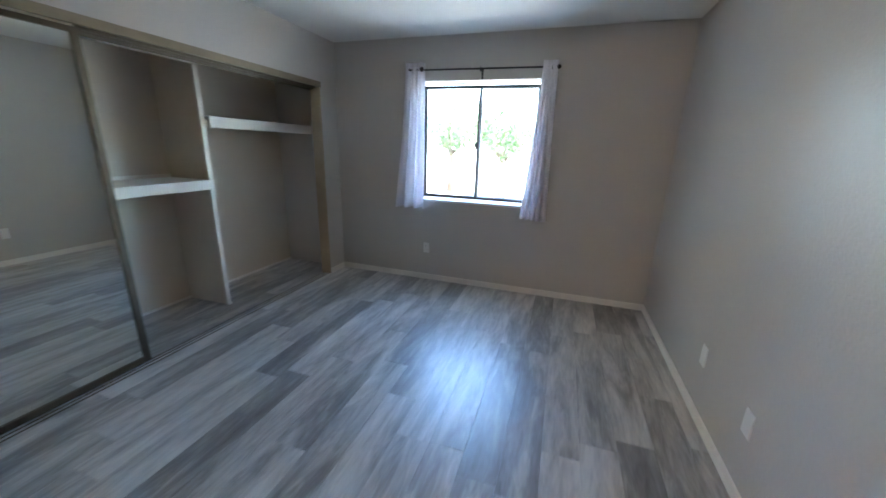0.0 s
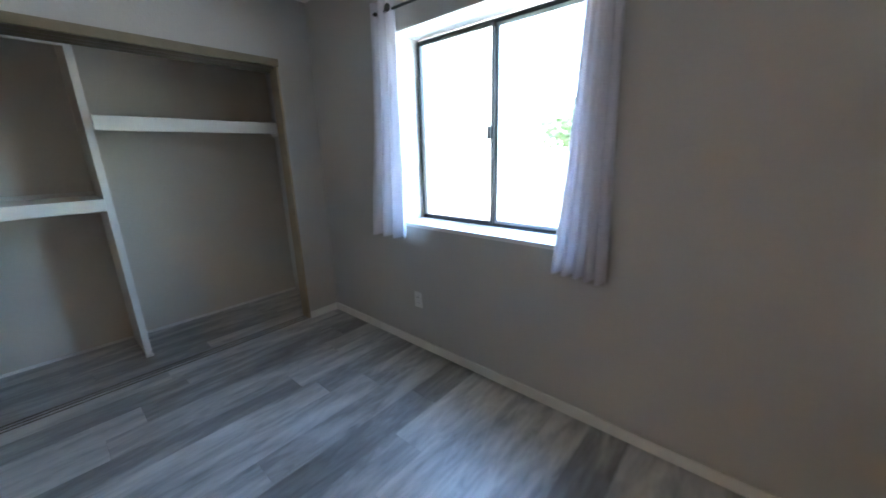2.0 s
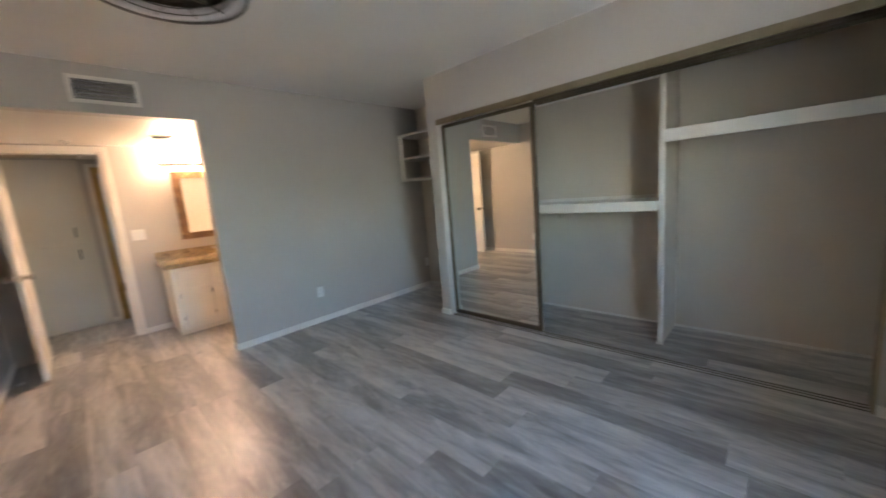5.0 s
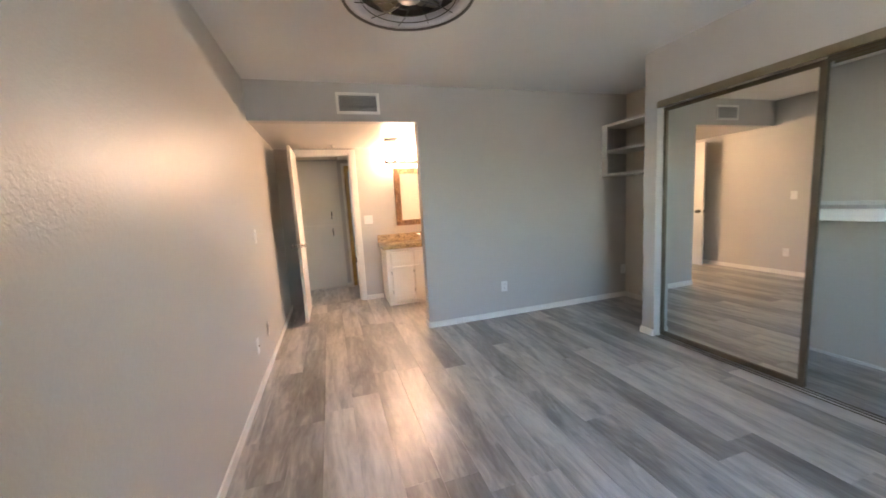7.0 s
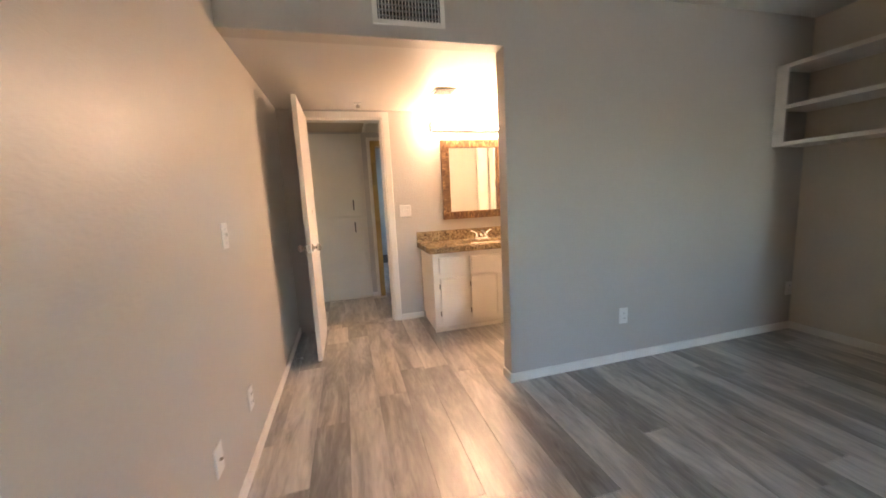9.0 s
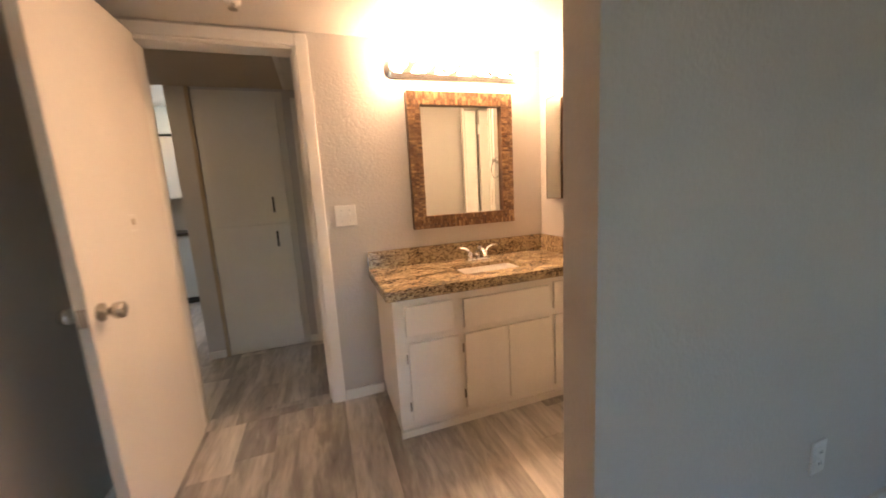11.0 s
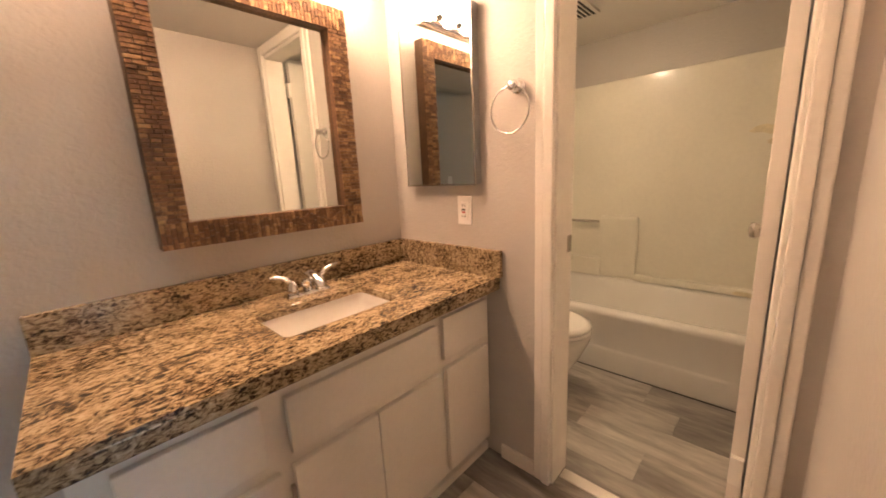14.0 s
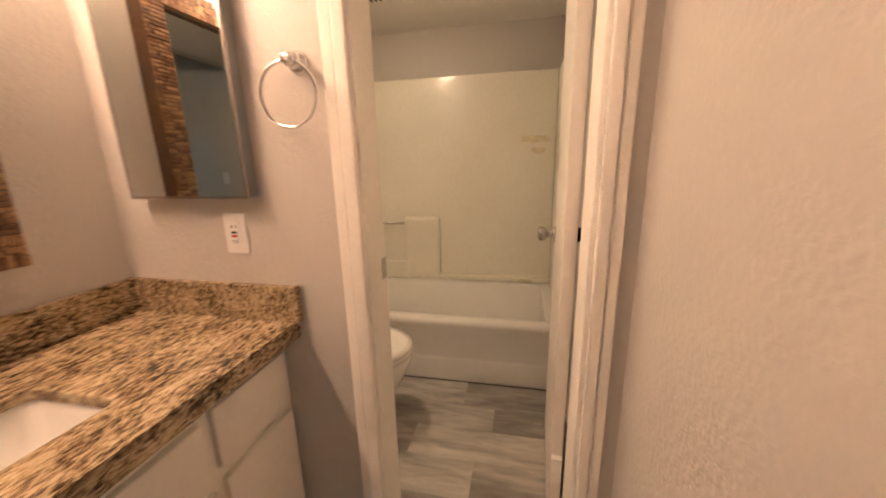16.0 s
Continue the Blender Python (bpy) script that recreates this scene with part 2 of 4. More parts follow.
BLADE = mat("fan_blade_wood", (0.16, 0.115, 0.085), 0.45, var=0.25, scale=6, grain=90)
DARKTOP = mat("dark_worktop", (0.05, 0.045, 0.04), 0.3, var=0.2)
KITCH = mat("kitchen_cabinet_paint", (0.55, 0.60, 0.60), 0.4, var=0.04)
PALEBLUE = mat("pale_blue_paint", (0.50, 0.58, 0.60), 0.6, var=0.03)


# ---------------------------------------------------------------- mesh helpers
def box(bm, x0, x1, y0, y1, z0, z1, bevel=0.0):
    x0, x1, y0, y1, z0, z1 = min(x0, x1), max(x0, x1), min(y0, y1), max(y0, y1), min(z0, z1), max(z0, z1)
    vs = [bm.verts.new((x, y, z)) for z in (z0, z1) for y in (y0, y1) for x in (x0, x1)]
    fs = [bm.faces.new([vs[i] for i in q]) for q in ((0, 2, 3, 1), (4, 5, 7, 6), (0, 1, 5, 4), (2, 6, 7, 3), (0, 4, 6, 2), (1, 3, 7, 5))]
    if bevel:
        es = list({e for f in fs for e in f.edges})
        bmesh.ops.bevel(bm, geom=es, offset=bevel, segments=2, affect="EDGES", profile=0.6)
    return bm


def boxes(*rows, bevel=0.0):
    bm = bmesh.new()
    for r in rows:
        box(bm, *r, bevel=bevel)
    return bm


def tube(bm, points, radius, seg=12, caps=True):
    """A round bar along points; radius is one number or one for each point."""
    pts = [Vector(p) for p in points]
    rad = radius if isinstance(radius, (list, tuple)) else [radius] * len(pts)
    rings, up = [], Vector((0.013, 0.021, 1))
    for i, p in enumerate(pts):
        d = (pts[min(i + 1, len(pts) - 1)] - pts[max(i - 1, 0)]).normalized()
        u = d.cross(up)
        u = u.normalized() if u.length > 0.05 else d.cross(Vector((1, 0, 0))).normalized()
        v = d.cross(u).normalized()
        rings.append([bm.verts.new(p + rad[i] * (math.cos(a) * u + math.sin(a) * v)) for a in [2 * math.pi * k / seg for k in range(seg)]])
    for a, b in zip(rings, rings[1:]):
        for k in range(seg):
            f = bm.faces.new((a[k], a[(k + 1) % seg], b[(k + 1) % seg], b[k]))
            f.smooth = True
    if caps:
        bm.faces.new(rings[0])
        bm.faces.new(rings[-1])
    return bm


def lathe(bm, profile, center, axis="z", seg=24, stretch=(1, 1)):
    """Turns (radius, height) pairs round an axis through center."""
    c, rings = Vector(center), []
    for r, h in profile:
        ring = []
        for k in range(seg):
            a = 2 * math.pi * k / seg
            p = (r * math.cos(a) * stretch[0], r * math.sin(a) * stretch[1], h)
            q = {"z": p, "x": (p[2], p[0], p[1]), "y": (p[0], p[2], p[1])}[axis]
            ring.append(bm.verts.new(c + Vector(q)))
        rings.append(ring)
    for a, b in zip(rings, rings[1:]):
        for k in range(seg):
            f = bm.faces.new((a[k], a[(k + 1) % seg], b[(k + 1) % seg], b[k]))
            f.smooth = True
    bm.faces.new(rings[0])
    bm.faces.new(rings[-1])
    return bm


def mesh_of(name, bm, material):
    bmesh.ops.recalc_face_normals(bm, faces=bm.faces[:])
    me = bpy.data.meshes.new(name)
    bm.to_mesh(me)
    bm.free()
    me.materials.append(material)
    return me


def part(name, bm, material, parent, label=""):
    ob = new(name, mesh_of(name, bm, material))
    ob.parent = parent
    return tagged(ob, label)


def thing(name, label, category, group="", kind="", at=(0, 0, 0)):
    ob = new(name)
    ob.empty_display_size = 0.05
    ob.location = at
    return tagged(ob, label, category, group, kind)


def solid(name, bm, material, label, category, group="", kind=""):
    return tagged(new(name, mesh_of(name, bm, material)), label, category, group, kind)


def setting(name, bm, material, label, category):
    return solid(name, bm, material, label, category, kind="structure")


# ---------------------------------------------------------------- the plan
XE, XW, YN, YS, YA, YV, XA = 1.17, -2.10, 3.515, -0.82, -0.93, -2.37, -1.26
XBACK, ZC, ZH = -2.90, 2.44, 2.10
WX0, WX1, WZ0, WZ1 = -1.165, 0.04, 0.89, 2.05
CL0, CL1, CLZ = 0.315, 3.25, 2.02
DX0, DX1, DZ = 0.235, 0.945, 2.03
BY0, BY1 = -1.580, -1.022

# walls
setting("wall_north", boxes((XBACK - 0.12, WX0, YN, YN + 0.27, 0, ZC), (WX1, XE + 0.12, YN, YN + 0.27, 0, ZC),
                            (WX0, WX1, YN, YN + 0.27, 0, WZ0), (WX0, WX1, YN, YN + 0.27, WZ1, ZC)), WALL,
        "greige painted textured wall with the window opening", "wall")
setting("wall_east", boxes((XE, XE + 0.12, YV - 0.12, YN, 0, ZC)), WALL, "long greige painted wall with orange-peel texture", "wall")
setting("wall_south", boxes((XBACK, -0.33, YA, YS, 0, ZC), (-0.33, XE, YA, YS, ZH, ZC)), WALL,
        "greige painted partition wall beside the vanity opening", "wall")
setting("wall_closet_front", boxes((XW - 0.12, XW, CL0, CL1, CLZ, ZC), (XW - 0.12, XW, CL1, YN, 0, ZC)), WALL,
        "painted wall above the wide closet opening", "wall")
setting("wall_closet_side", boxes((XBACK, XW, 0.19, CL0, 0, ZC)), WALL, "painted end wall between closet and shelf nook", "wall")
setting("wall_west", boxes((XBACK - 0.12, XBACK, YS, YN, 0, ZC)), CLOSET, "cream painted back wall of the closet", "wall")
setting("wall_vanity", boxes((XA - 0.12, DX0, YV - 0.12, YV, 0, ZC), (DX1, XE, YV - 0.12, YV, 0, ZC), (DX0, DX1, YV - 0.12, YV, DZ, ZC)), WALL,
        "warm-lit textured wall behind the vanity with a doorway", "wall")
setting("wall_bath_door", boxes((XA - 0.12, XA, YV, BY0, 0, ZC), (XA - 0.12, XA, BY1, YA, 0, ZC), (XA - 0.12, XA, BY0, BY1, DZ, ZC)), WALL,
        "textured wall with the bathroom doorway", "wall")
setting("ceiling_bedroom", boxes((XBACK - 0.12, XE + 0.12, YA, YN + 0.27, ZC, ZC + 0.14)), CEIL, "off-white textured bedroom ceiling", "ceiling")
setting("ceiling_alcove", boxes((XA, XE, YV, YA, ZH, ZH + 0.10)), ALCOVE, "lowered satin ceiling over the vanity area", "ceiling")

# bathroom shell
BX, BYS, BZ = -2.95, -2.38, 2.07
setting("wall_bath_west", boxes((BX - 0.12, BX, BYS - 0.12, YA, 0, 2.3)), WALL, "greige painted wall above the tub surround", "wall")
setting("wall_bath_south", boxes((BX, XA - 0.12, BYS - 0.12, BYS, 0, 2.3)), WALL, "greige painted bathroom end wall", "wall")
setting("wall_bath_north", boxes((BX, XA - 0.12, YA - 0.012, YA - 0.002, 0, 2.07)), WALL, "greige painted bathroom side wall", "wall")
setting("ceiling_bath", boxes((BX, XA - 0.12, BYS, YA - 0.012, BZ, BZ + 0.1)), CEIL, "off-white low bathroom ceiling", "ceiling")

# hall, kitchen and the far room beyond the doorway
HY, HX0, HX1 = -3.43, 0.287, 1.16
setting("wall_cupboard", boxes((HX0, 0.385, -4.2, HY, 0, 2.6), (1.005, HX1, -4.2, HY, 0, 2.6), (0.385, 1.005, -4.2, HY, 2.075, 2.6),
                               (0.385, 1.005, -4.2, HY - 0.03, 0, 2.075)), WALL, "grey-painted hall wall around the built-in cupboard", "wall")
setting("wall_hall_west", boxes((-0.82, -0.70, -5.2, YV - 0.12, 0, 2.6), (-0.82, -0.70, -7.08, -6.3, 0, 2.6), (-0.82, -0.70, -6.3, -5.2, 0, 0.9), (-0.82, -0.70, -6.3, -5.2, 1.25, 2.6)), PALEBLUE, "pale hall wall", "wall")
setting("wall_far_door", boxes((-0.70, -0.50, HY - 0.12, HY, 0, 2.6), (-0.50, HX0, HY - 0.12, HY, 2.005, 2.6), (0.9, HX1, -4.32, -4.2, 0, 2.6)),
        WALL, "hall end wall with a wood-framed doorway", "wall")
setting("wall_far_room", boxes((-0.82, 0.9, -7.2, -7.08, 0, 2.6), (0.78, 0.9, -7.08, -4.32, 0, 2.6)), PALEBLUE, "pale blue wall of the room beyond", "wall")
setting("wall_kitchen", boxes((0.9, 4.1, -6.12, -6.0, 0, 2.6), (4.0, 4.1, -6.0, YV - 0.12, 0, 2.6), (XE + 0.12, 4.0, YV - 0.24, YV - 0.12, 0, 2.6)),
        WALL, "kitchen wall behind the cabinets", "wall")
setting("ceiling_hall", boxes((-0.70, HX1, HY, YV - 0.12, 2.095, 2.2), (HX1, 4.1, HY, YV - 0.12, 2.095, 2.2), (HX1, 4.1, HY, HY + 0.1, 2.2, 2.56), (XE + 0.12, 4.1, YV - 0.24, YV - 0.12, 2.095, 2.2)), HALLCEIL, "low tan hall ceiling with warm lamp light in its colour", "ceiling")
setting("ceiling_kitchen", boxes((HX1, 4.1, -6.12, HY, 2.44, 2.56)), CEIL, "kitchen ceiling", "ceiling")
setting("ceiling_far", boxes((-0.82, HX0, -7.2, YV - 0.12, 2.44, 2.56), (HX0, 0.9, -7.2, -4.2, 2.46, 2.56)), CEIL, "ceiling of the passage and room beyond", "ceiling")
setting("ground", boxes((-400, 400, -400, 400, -0.35, -0.15)), DIRT, "pale dry ground outside", "ground")
floor_ob = setting("floor", boxes((-3.02, 4.1, -7.2, YN + 0.2, -0.14, -0.006)), SUBFLOOR, "grey wood-look vinyl plank floor", "floor")


# ---------------------------------------------------------------- trim
def baseboard(name, x0, x1, y0, y1, h=0.062, material=None):
    bm = boxes((x0, x1, y0, y1, 0, h), bevel=0.004)
    return setting(name, bm, material or TRIM, "off-white painted wooden baseboard", "baseboard")


T = 0.013
baseboard("baseboard_north", XW, XE, YN - T, YN)
baseboard("baseboard_east", XE - T, XE, YV, YN - T)
baseboard("baseboard_south", XBACK + T, -0.33, YS, YS + T)
baseboard("baseboard_partition_end", -0.33, -0.33 + T, YA, YS + T)
baseboard("baseboard_nook", XBACK, XBACK + T, YS, 0.19)
baseboard("baseboard_nook_side", XBACK + T, XW, 0.19 - T, 0.19)
baseboard("baseboard_pillar", XW, XW + T, 0.19 - T, CL0)
baseboard("baseboard_closet_return", XW, XW + T, CL1, YN - T)
baseboard("baseboard_vanity", -0.07, 0.165, YV, YV + T)
baseboard("baseboard_bath_wall", XA, XA + T, -1.80, -1.648)
baseboard("baseboard_alcove", XA + 0.02, -0.33, YA - T, YA)
baseboard("baseboard_cupboard_end", 1.04, HX1, HY, HY + T)
baseboard("baseboard_cupboard_side", 0.327, 0.385, HY, HY + T)
setting("trim_closet_back", boxes((XBACK, XBACK + 0.008, CL0, YN, 0, 0.02)), TRIM, "thin white strip at the closet floor", "trim")


def casing(name, rows, material, label):
    bm = bmesh.new()
    for r in rows:
        box(bm, *r, bevel=0.005)
    return setting(name, bm, material, label, "trim")


CY = YV + 0.016
casing("trim_hall_door", [(0.168, 0.232, YV, CY, 0, 2.085), (0.948, 1.005, YV, CY, 0, 2.085), (0.232, 0.948, YV, CY, 2.028, 2.085),
                          (DX0 - 0.004, DX0 + 0.014, YV - 0.12, YV + 0.004, 0, 2.026), (DX1 - 0.014, DX1 + 0.004, YV - 0.12, YV + 0.004, 0, 2.026),
                          (DX0 + 0.014, DX1 - 0.014, YV - 0.12, YV + 0.004, 2.01, 2.03), (DX0 + 0.014, DX0 + 0.026, YV - 0.08, YV - 0.04, 0, 2.01)],
       TRIM, "white painted casing round the hall doorway")
CX = XA + 0.014
casing("trim_bath_door", [(XA, CX, BY0 - 0.066, BY0 - 0.034, 0, 2.085), (XA, CX + 0.006, BY0 - 0.033, BY0, 0, 2.085),
                          (XA, CX + 0.006, BY1, BY1 + 0.028, 0, 2.085), (XA, CX, BY1 + 0.029, BY1 + 0.056, 0, 2.085),
                          (XA, CX, BY0, BY1, 2.03, 2.085),
                          (XA - 0.12, XA + 0.002, BY0 - 0.008, BY0 + 0.008, 0, 2.02), (XA - 0.12, XA + 0.002, BY1 - 0.012, BY1 + 0.004, 0, 2.02),
                          (XA - 0.12, XA + 0.002, BY0 + 0.012, BY1 - 0.012, 2.008, 2.03)],
       TRIM, "white painted casing round the bathroom doorway")
casing("trim_bath_threshold", [(XA - 0.10, XA - 0.05, BY0 + 0.012, BY1 - 0.012, 0, 0.006)], TRIM, "flat floor transition strip in the bathroom doorway")
casing("trim_closet_jamb", [(XW - 0.12, XW - 0.002, CL1 - 0.015, CL1, 0, CLZ - 0.045)], TAN, "tan wooden closet jamb")
casing("trim_cupboard", [(1.005, 1.035, HY, HY + 0.014, 0, 2.10)], TAN, "tan wood strip beside the cupboard")
casing("trim_far_door", [(0.222, 0.284, HY, HY + 0.014, 0, 1.99), (-0.55, 0.222, HY, HY + 0.014, 1.92, 1.99), (0.224, HX0, HY - 0.13, HY, 0, 1.92), (-0.50, 0.224, HY - 0.13, HY, 1.92, 2.005)], YELLOW,
       "honey-coloured wooden door frame")

casing("trim_far_casing", [(0.285, 0.326, HY, HY + 0.020, 0, 2.03), (-0.55, 0.285, HY, HY + 0.020, 1.991, 2.03)], TRIM, "white painted strip round the honey door frame")

# ---------------------------------------------------------------- window
win = thing("window_1", "two-pane sliding window with a dark metal frame", "window", kind="structure")
FY = 3.70


def frame_rect(x0, x1, y0, y1, z0, z1, w, bevel=0.003):
    return boxes((x0, x0 + w, y0, y1, z0, z1), (x1 - w, x1, y0, y1, z0, z1), (x0 + w, x1 - w, y0, y1, z0, z0 + w), (x0 + w, x1 - w, y0, y1, z1 - w, z1), bevel=bevel)


part("window_frame", frame_rect(WX0 + 0.005, WX1 - 0.005, FY + 0.02, FY + 0.055, WZ0 + 0.012, WZ1 - 0.012, 0.022), BLACK, win, "dark bronze outer frame")
sash = part("sash", frame_rect(WX0 + 0.028, -0.557, FY, FY + 0.022, WZ0 + 0.03, WZ1 - 0.03, 0.018), BLACK, win, "dark sliding sash")
part("pane", boxes((WX0 + 0.046, -0.575, FY + 0.008, FY + 0.012, WZ0 + 0.048, WZ1 - 0.048)), GLASS, sash).visible_shadow = False
part("latch", boxes((-0.59, -0.567, FY - 0.018, FY, 1.42, 1.49), bevel=0.003), BLACK, sash, "black sash latch")
sash2 = part("sash", frame_rect(-0.562, WX1 - 0.028, FY + 0.026, FY + 0.046, WZ0 + 0.03, WZ1 - 0.03, 0.022), ALU, win, "grey aluminium fixed sash")
part("pane", boxes((-0.540, WX1 - 0.05, FY + 0.034, FY + 0.038, WZ0 + 0.052, WZ1 - 0.052)), GLASS, sash2).visible_shadow = False
part("window_sill", boxes((WX0 - 0.004, WX1 + 0.004, YN - 0.006, FY + 0.02, WZ0 - 0.012, WZ0 + 0.012), bevel=0.004), TRIM, win, "white painted sill")
part("window_reveal", boxes((WX0, WX0 + 0.004, YN - 0.002, FY + 0.02, WZ0 + 0.012, WZ1), (WX1 - 0.004, WX1, YN - 0.002, FY + 0.02, WZ0 + 0.012, WZ1),
                            (WX0 + 0.004, WX1 - 0.004, YN - 0.002, FY + 0.02, WZ1 - 0.004, WZ1)), TRIM, win, "white painted reveal")

rod = thing("curtain_rod", "thin black metal curtain rod above the window", "curtain rod")
RZ, RY = 2.135, 3.435
part("rod", tube(bmesh.new(), [(-1.20, RY, RZ), (0.15, RY, RZ - 0.012)], 0.0075), BLACK, rod)
for fx, fz in ((-1.215, RZ), (0.168, RZ - 0.012)):
    part("finial", lathe(bmesh.new(), [(0.004, -0.018), (0.014, -0.013), (0.019, 0), (0.014, 0.013), (0.004, 0.018)], (fx, RY, fz), "x", 16), BLACK, rod)
for bx, bz in ((-0.51, RZ - 0.006), (-1.17, RZ), (0.12, RZ - 0.012)):
    bm = boxes((bx - 0.008, bx + 0.008, YN - 0.006, YN, bz - 0.075, bz + 0.01), (bx - 0.006, bx + 0.006, RY - 0.012, YN - 0.006, bz - 0.022, bz - 0.010),
               (bx - 0.006, bx + 0.006, RY - 0.014, RY - 0.009, bz - 0.022, bz + 0.014))
    part("bracket", bm, BLACK, rod)


def curtain(label, top, bottom, z1, zb0, zb1, folds, seed, lean):
    """A hanging panel with folds that widens downwards and has a hem."""
    ob = thing("curtain", label, "curtain", "curtains at the window")
    rnd = random.Random(seed)
    ph, bm, rows, nu, nv = rnd.random() * 6, bmesh.new(), [], 90, 40
    amp = [0.55 + 0.6 * rnd.random() for _ in range(folds + 2)]
    for j in range(nv + 1):
        v = j / nv
        row = []
        for i in range(nu + 1):
            u = i / nu
            s = v ** 1.3
            x = (top[0] + (top[1] - top[0]) * u) * (1 - s) + (bottom[0] + (bottom[1] - bottom[0]) * u) * s
            k = u * folds
            a = amp[int(k)] * (1 - k % 1) + amp[int(k) + 1] * (k % 1)
            d = a * math.sin(2 * math.pi * (k + 0.10 * math.sin(3 * v + ph)) + ph)
            y = RY + (0.017 + 0.014 * v) * d + 0.006 * math.sin(9 * v + 4 * u + ph) * v + lean * v * u
            x += 0.010 * math.cos(2 * math.pi * k + ph) * a
            zb = zb0 + (zb1 - zb0) * u + 0.007 * math.sin(2 * math.pi * k + 1 + ph)
            row.append(bm.verts.new((x, min(y, YN - 0.012), z1 * (1 - v) + zb * v)))
        rows.append(row)
    for a, b in zip(rows, rows[1:]):
        for i in range(nu):
            f = bm.faces.new((a[i], a[i + 1], b[i + 1], b[i]))
            f.smooth = True
    cloth = part("cloth", bm, FABRIC, ob)
    th = cloth.modifiers.new("thickness", "SOLIDIFY")
    th.thickness = 0.002
    return ob


cur = curtain("white cotton curtain hanging bunched from a black rod", (-1.24, -1.04), (-1.35, -1.03), 2.195, 0.812, 0.82, 3, 5, 0.0)
part("grommet", lathe(bmesh.new(), [(0.012, -0.005), (0.020, -0.005), (0.022, 0), (0.020, 0.005), (0.012, 0.005)], (-1.075, RY - 0.028, RZ), "y", 20), BLACK, cur, "black grommet ring")
curtain("white cotton curtain with deep folds hanging beside the glass", (0.045, 0.165), (-0.045, 0.200), 2.175, 0.80, 0.778, 5, 11, 0.0)


# ---------------------------------------------------------------- plates
def wall_plate(where, normal, w, h, label, kind_, category="outlet"):
    """A cover plate with its sockets, toggles or a blank face; normal is the way that it faces."""
    ob = thing("switch_plate" if category == "switch" else "outlet", label, category, at=where)
    rz = {"+y": 180, "-y": 0, "+x": 90, "-x": -90}[normal]
    ob.rotation_euler = (0, 0, radians(rz))
    part("plate", boxes((-w / 2, w / 2, -0.007, 0, -h / 2, h / 2), bevel=0.003), PLASTIC, ob)
    if kind_ == "duplex":
        for dz in (-0.02, 0.02):
            p = part("socket", lathe(bmesh.new(), [(0.016, -0.010), (0.0165, -0.006)], (0, 0, dz), "y", 20), PLASTIC, ob)
            part("slot", boxes((-0.007, -0.005, -0.0112, -0.0098, dz - 0.004, dz + 0.005), (0.005, 0.007, -0.0112, -0.0098, dz - 0.004, dz + 0.005)), SLOT, p)
    elif kind_ == "gfci":
        p = part("socket", boxes((-0.017, 0.017, -0.011, -0.006, -0.034, 0.034), bevel=0.002), PLASTIC, ob)
        part("test_button", boxes((-0.008, 0.008, -0.014, -0.010, 0.001, 0.007)), SLOT, p, "black test button")
        part("reset_button", boxes((-0.008, 0.008, -0.014, -0.010, -0.009, -0.003)), RED, p, "red reset button")
        for dz in (-0.022, 0.020):
            part("slot", boxes((-0.007, -0.005, -0.0122, -0.010, dz - 0.004, dz + 0.005), (0.005, 0.007, -0.0122, -0.010, dz - 0.004, dz + 0.005)), SLOT, p)
    elif kind_ in ("toggle", "toggles"):
        for dx in ((0,) if kind_ == "toggle" else (-0.023, 0.023)):
            part("toggle", boxes((dx - 0.005, dx + 0.005, -0.018, -0.006, -0.004, 0.012), bevel=0.002), PLASTIC, ob)
            for dz in (-0.03, 0.03):
                part("screw", lathe(bmesh.new(), [(0.003, -0.0085), (0.003, -0.006)], (dx, 0, dz), "y", 8), ALU, ob)
    elif kind_ == "cable":
        part("socket", lathe(bmesh.new(), [(0.003, -0.017), (0.005, -0.016), (0.005, -0.006)], (0, 0, 0), "y", 12), BRASS, ob, "brass cable socket")
    return ob


wall_plate((-1.035, YN, 0.365), "-y", 0.07, 0.114, "white duplex outlet below the window", "duplex")
wall_plate((XE, 2.10, 0.36), "-x", 0.07, 0.114, "white blank cover plate low on the wall", "blank")
wall_plate((XE, 1.57, 0.35), "-x", 0.07, 0.114, "white blank cover plate near the floor", "blank")
wall_plate((XE, -0.55, 1.12), "-x", 0.07, 0.114, "white single light switch beside the opening", "toggle", "switch")
wall_plate((XE, -0.60, 0.32), "-x", 0.07, 0.114, "white duplex outlet near the vanity opening", "duplex")
wall_plate((XE, -0.15, 0.33), "-x", 0.07, 0.114, "white cable outlet plate with a small socket", "cable")
wall_plate((-1.21, YS, 0.34), "+y", 0.07, 0.114, "white duplex outlet on the partition wall", "duplex")
wall_plate((-2.86, YS, 0.35), "+y", 0.07, 0.114, "white duplex outlet in the dim nook", "duplex")
wall_plate((0.06, YV, 1.13), "+y", 0.118, 0.118, "white double light switch beside the doorway", "toggles", "switch")
wall_plate((XA, -1.96, 1.05), "+x", 0.07, 0.114, "white safety outlet above the granite splash", "gfci")

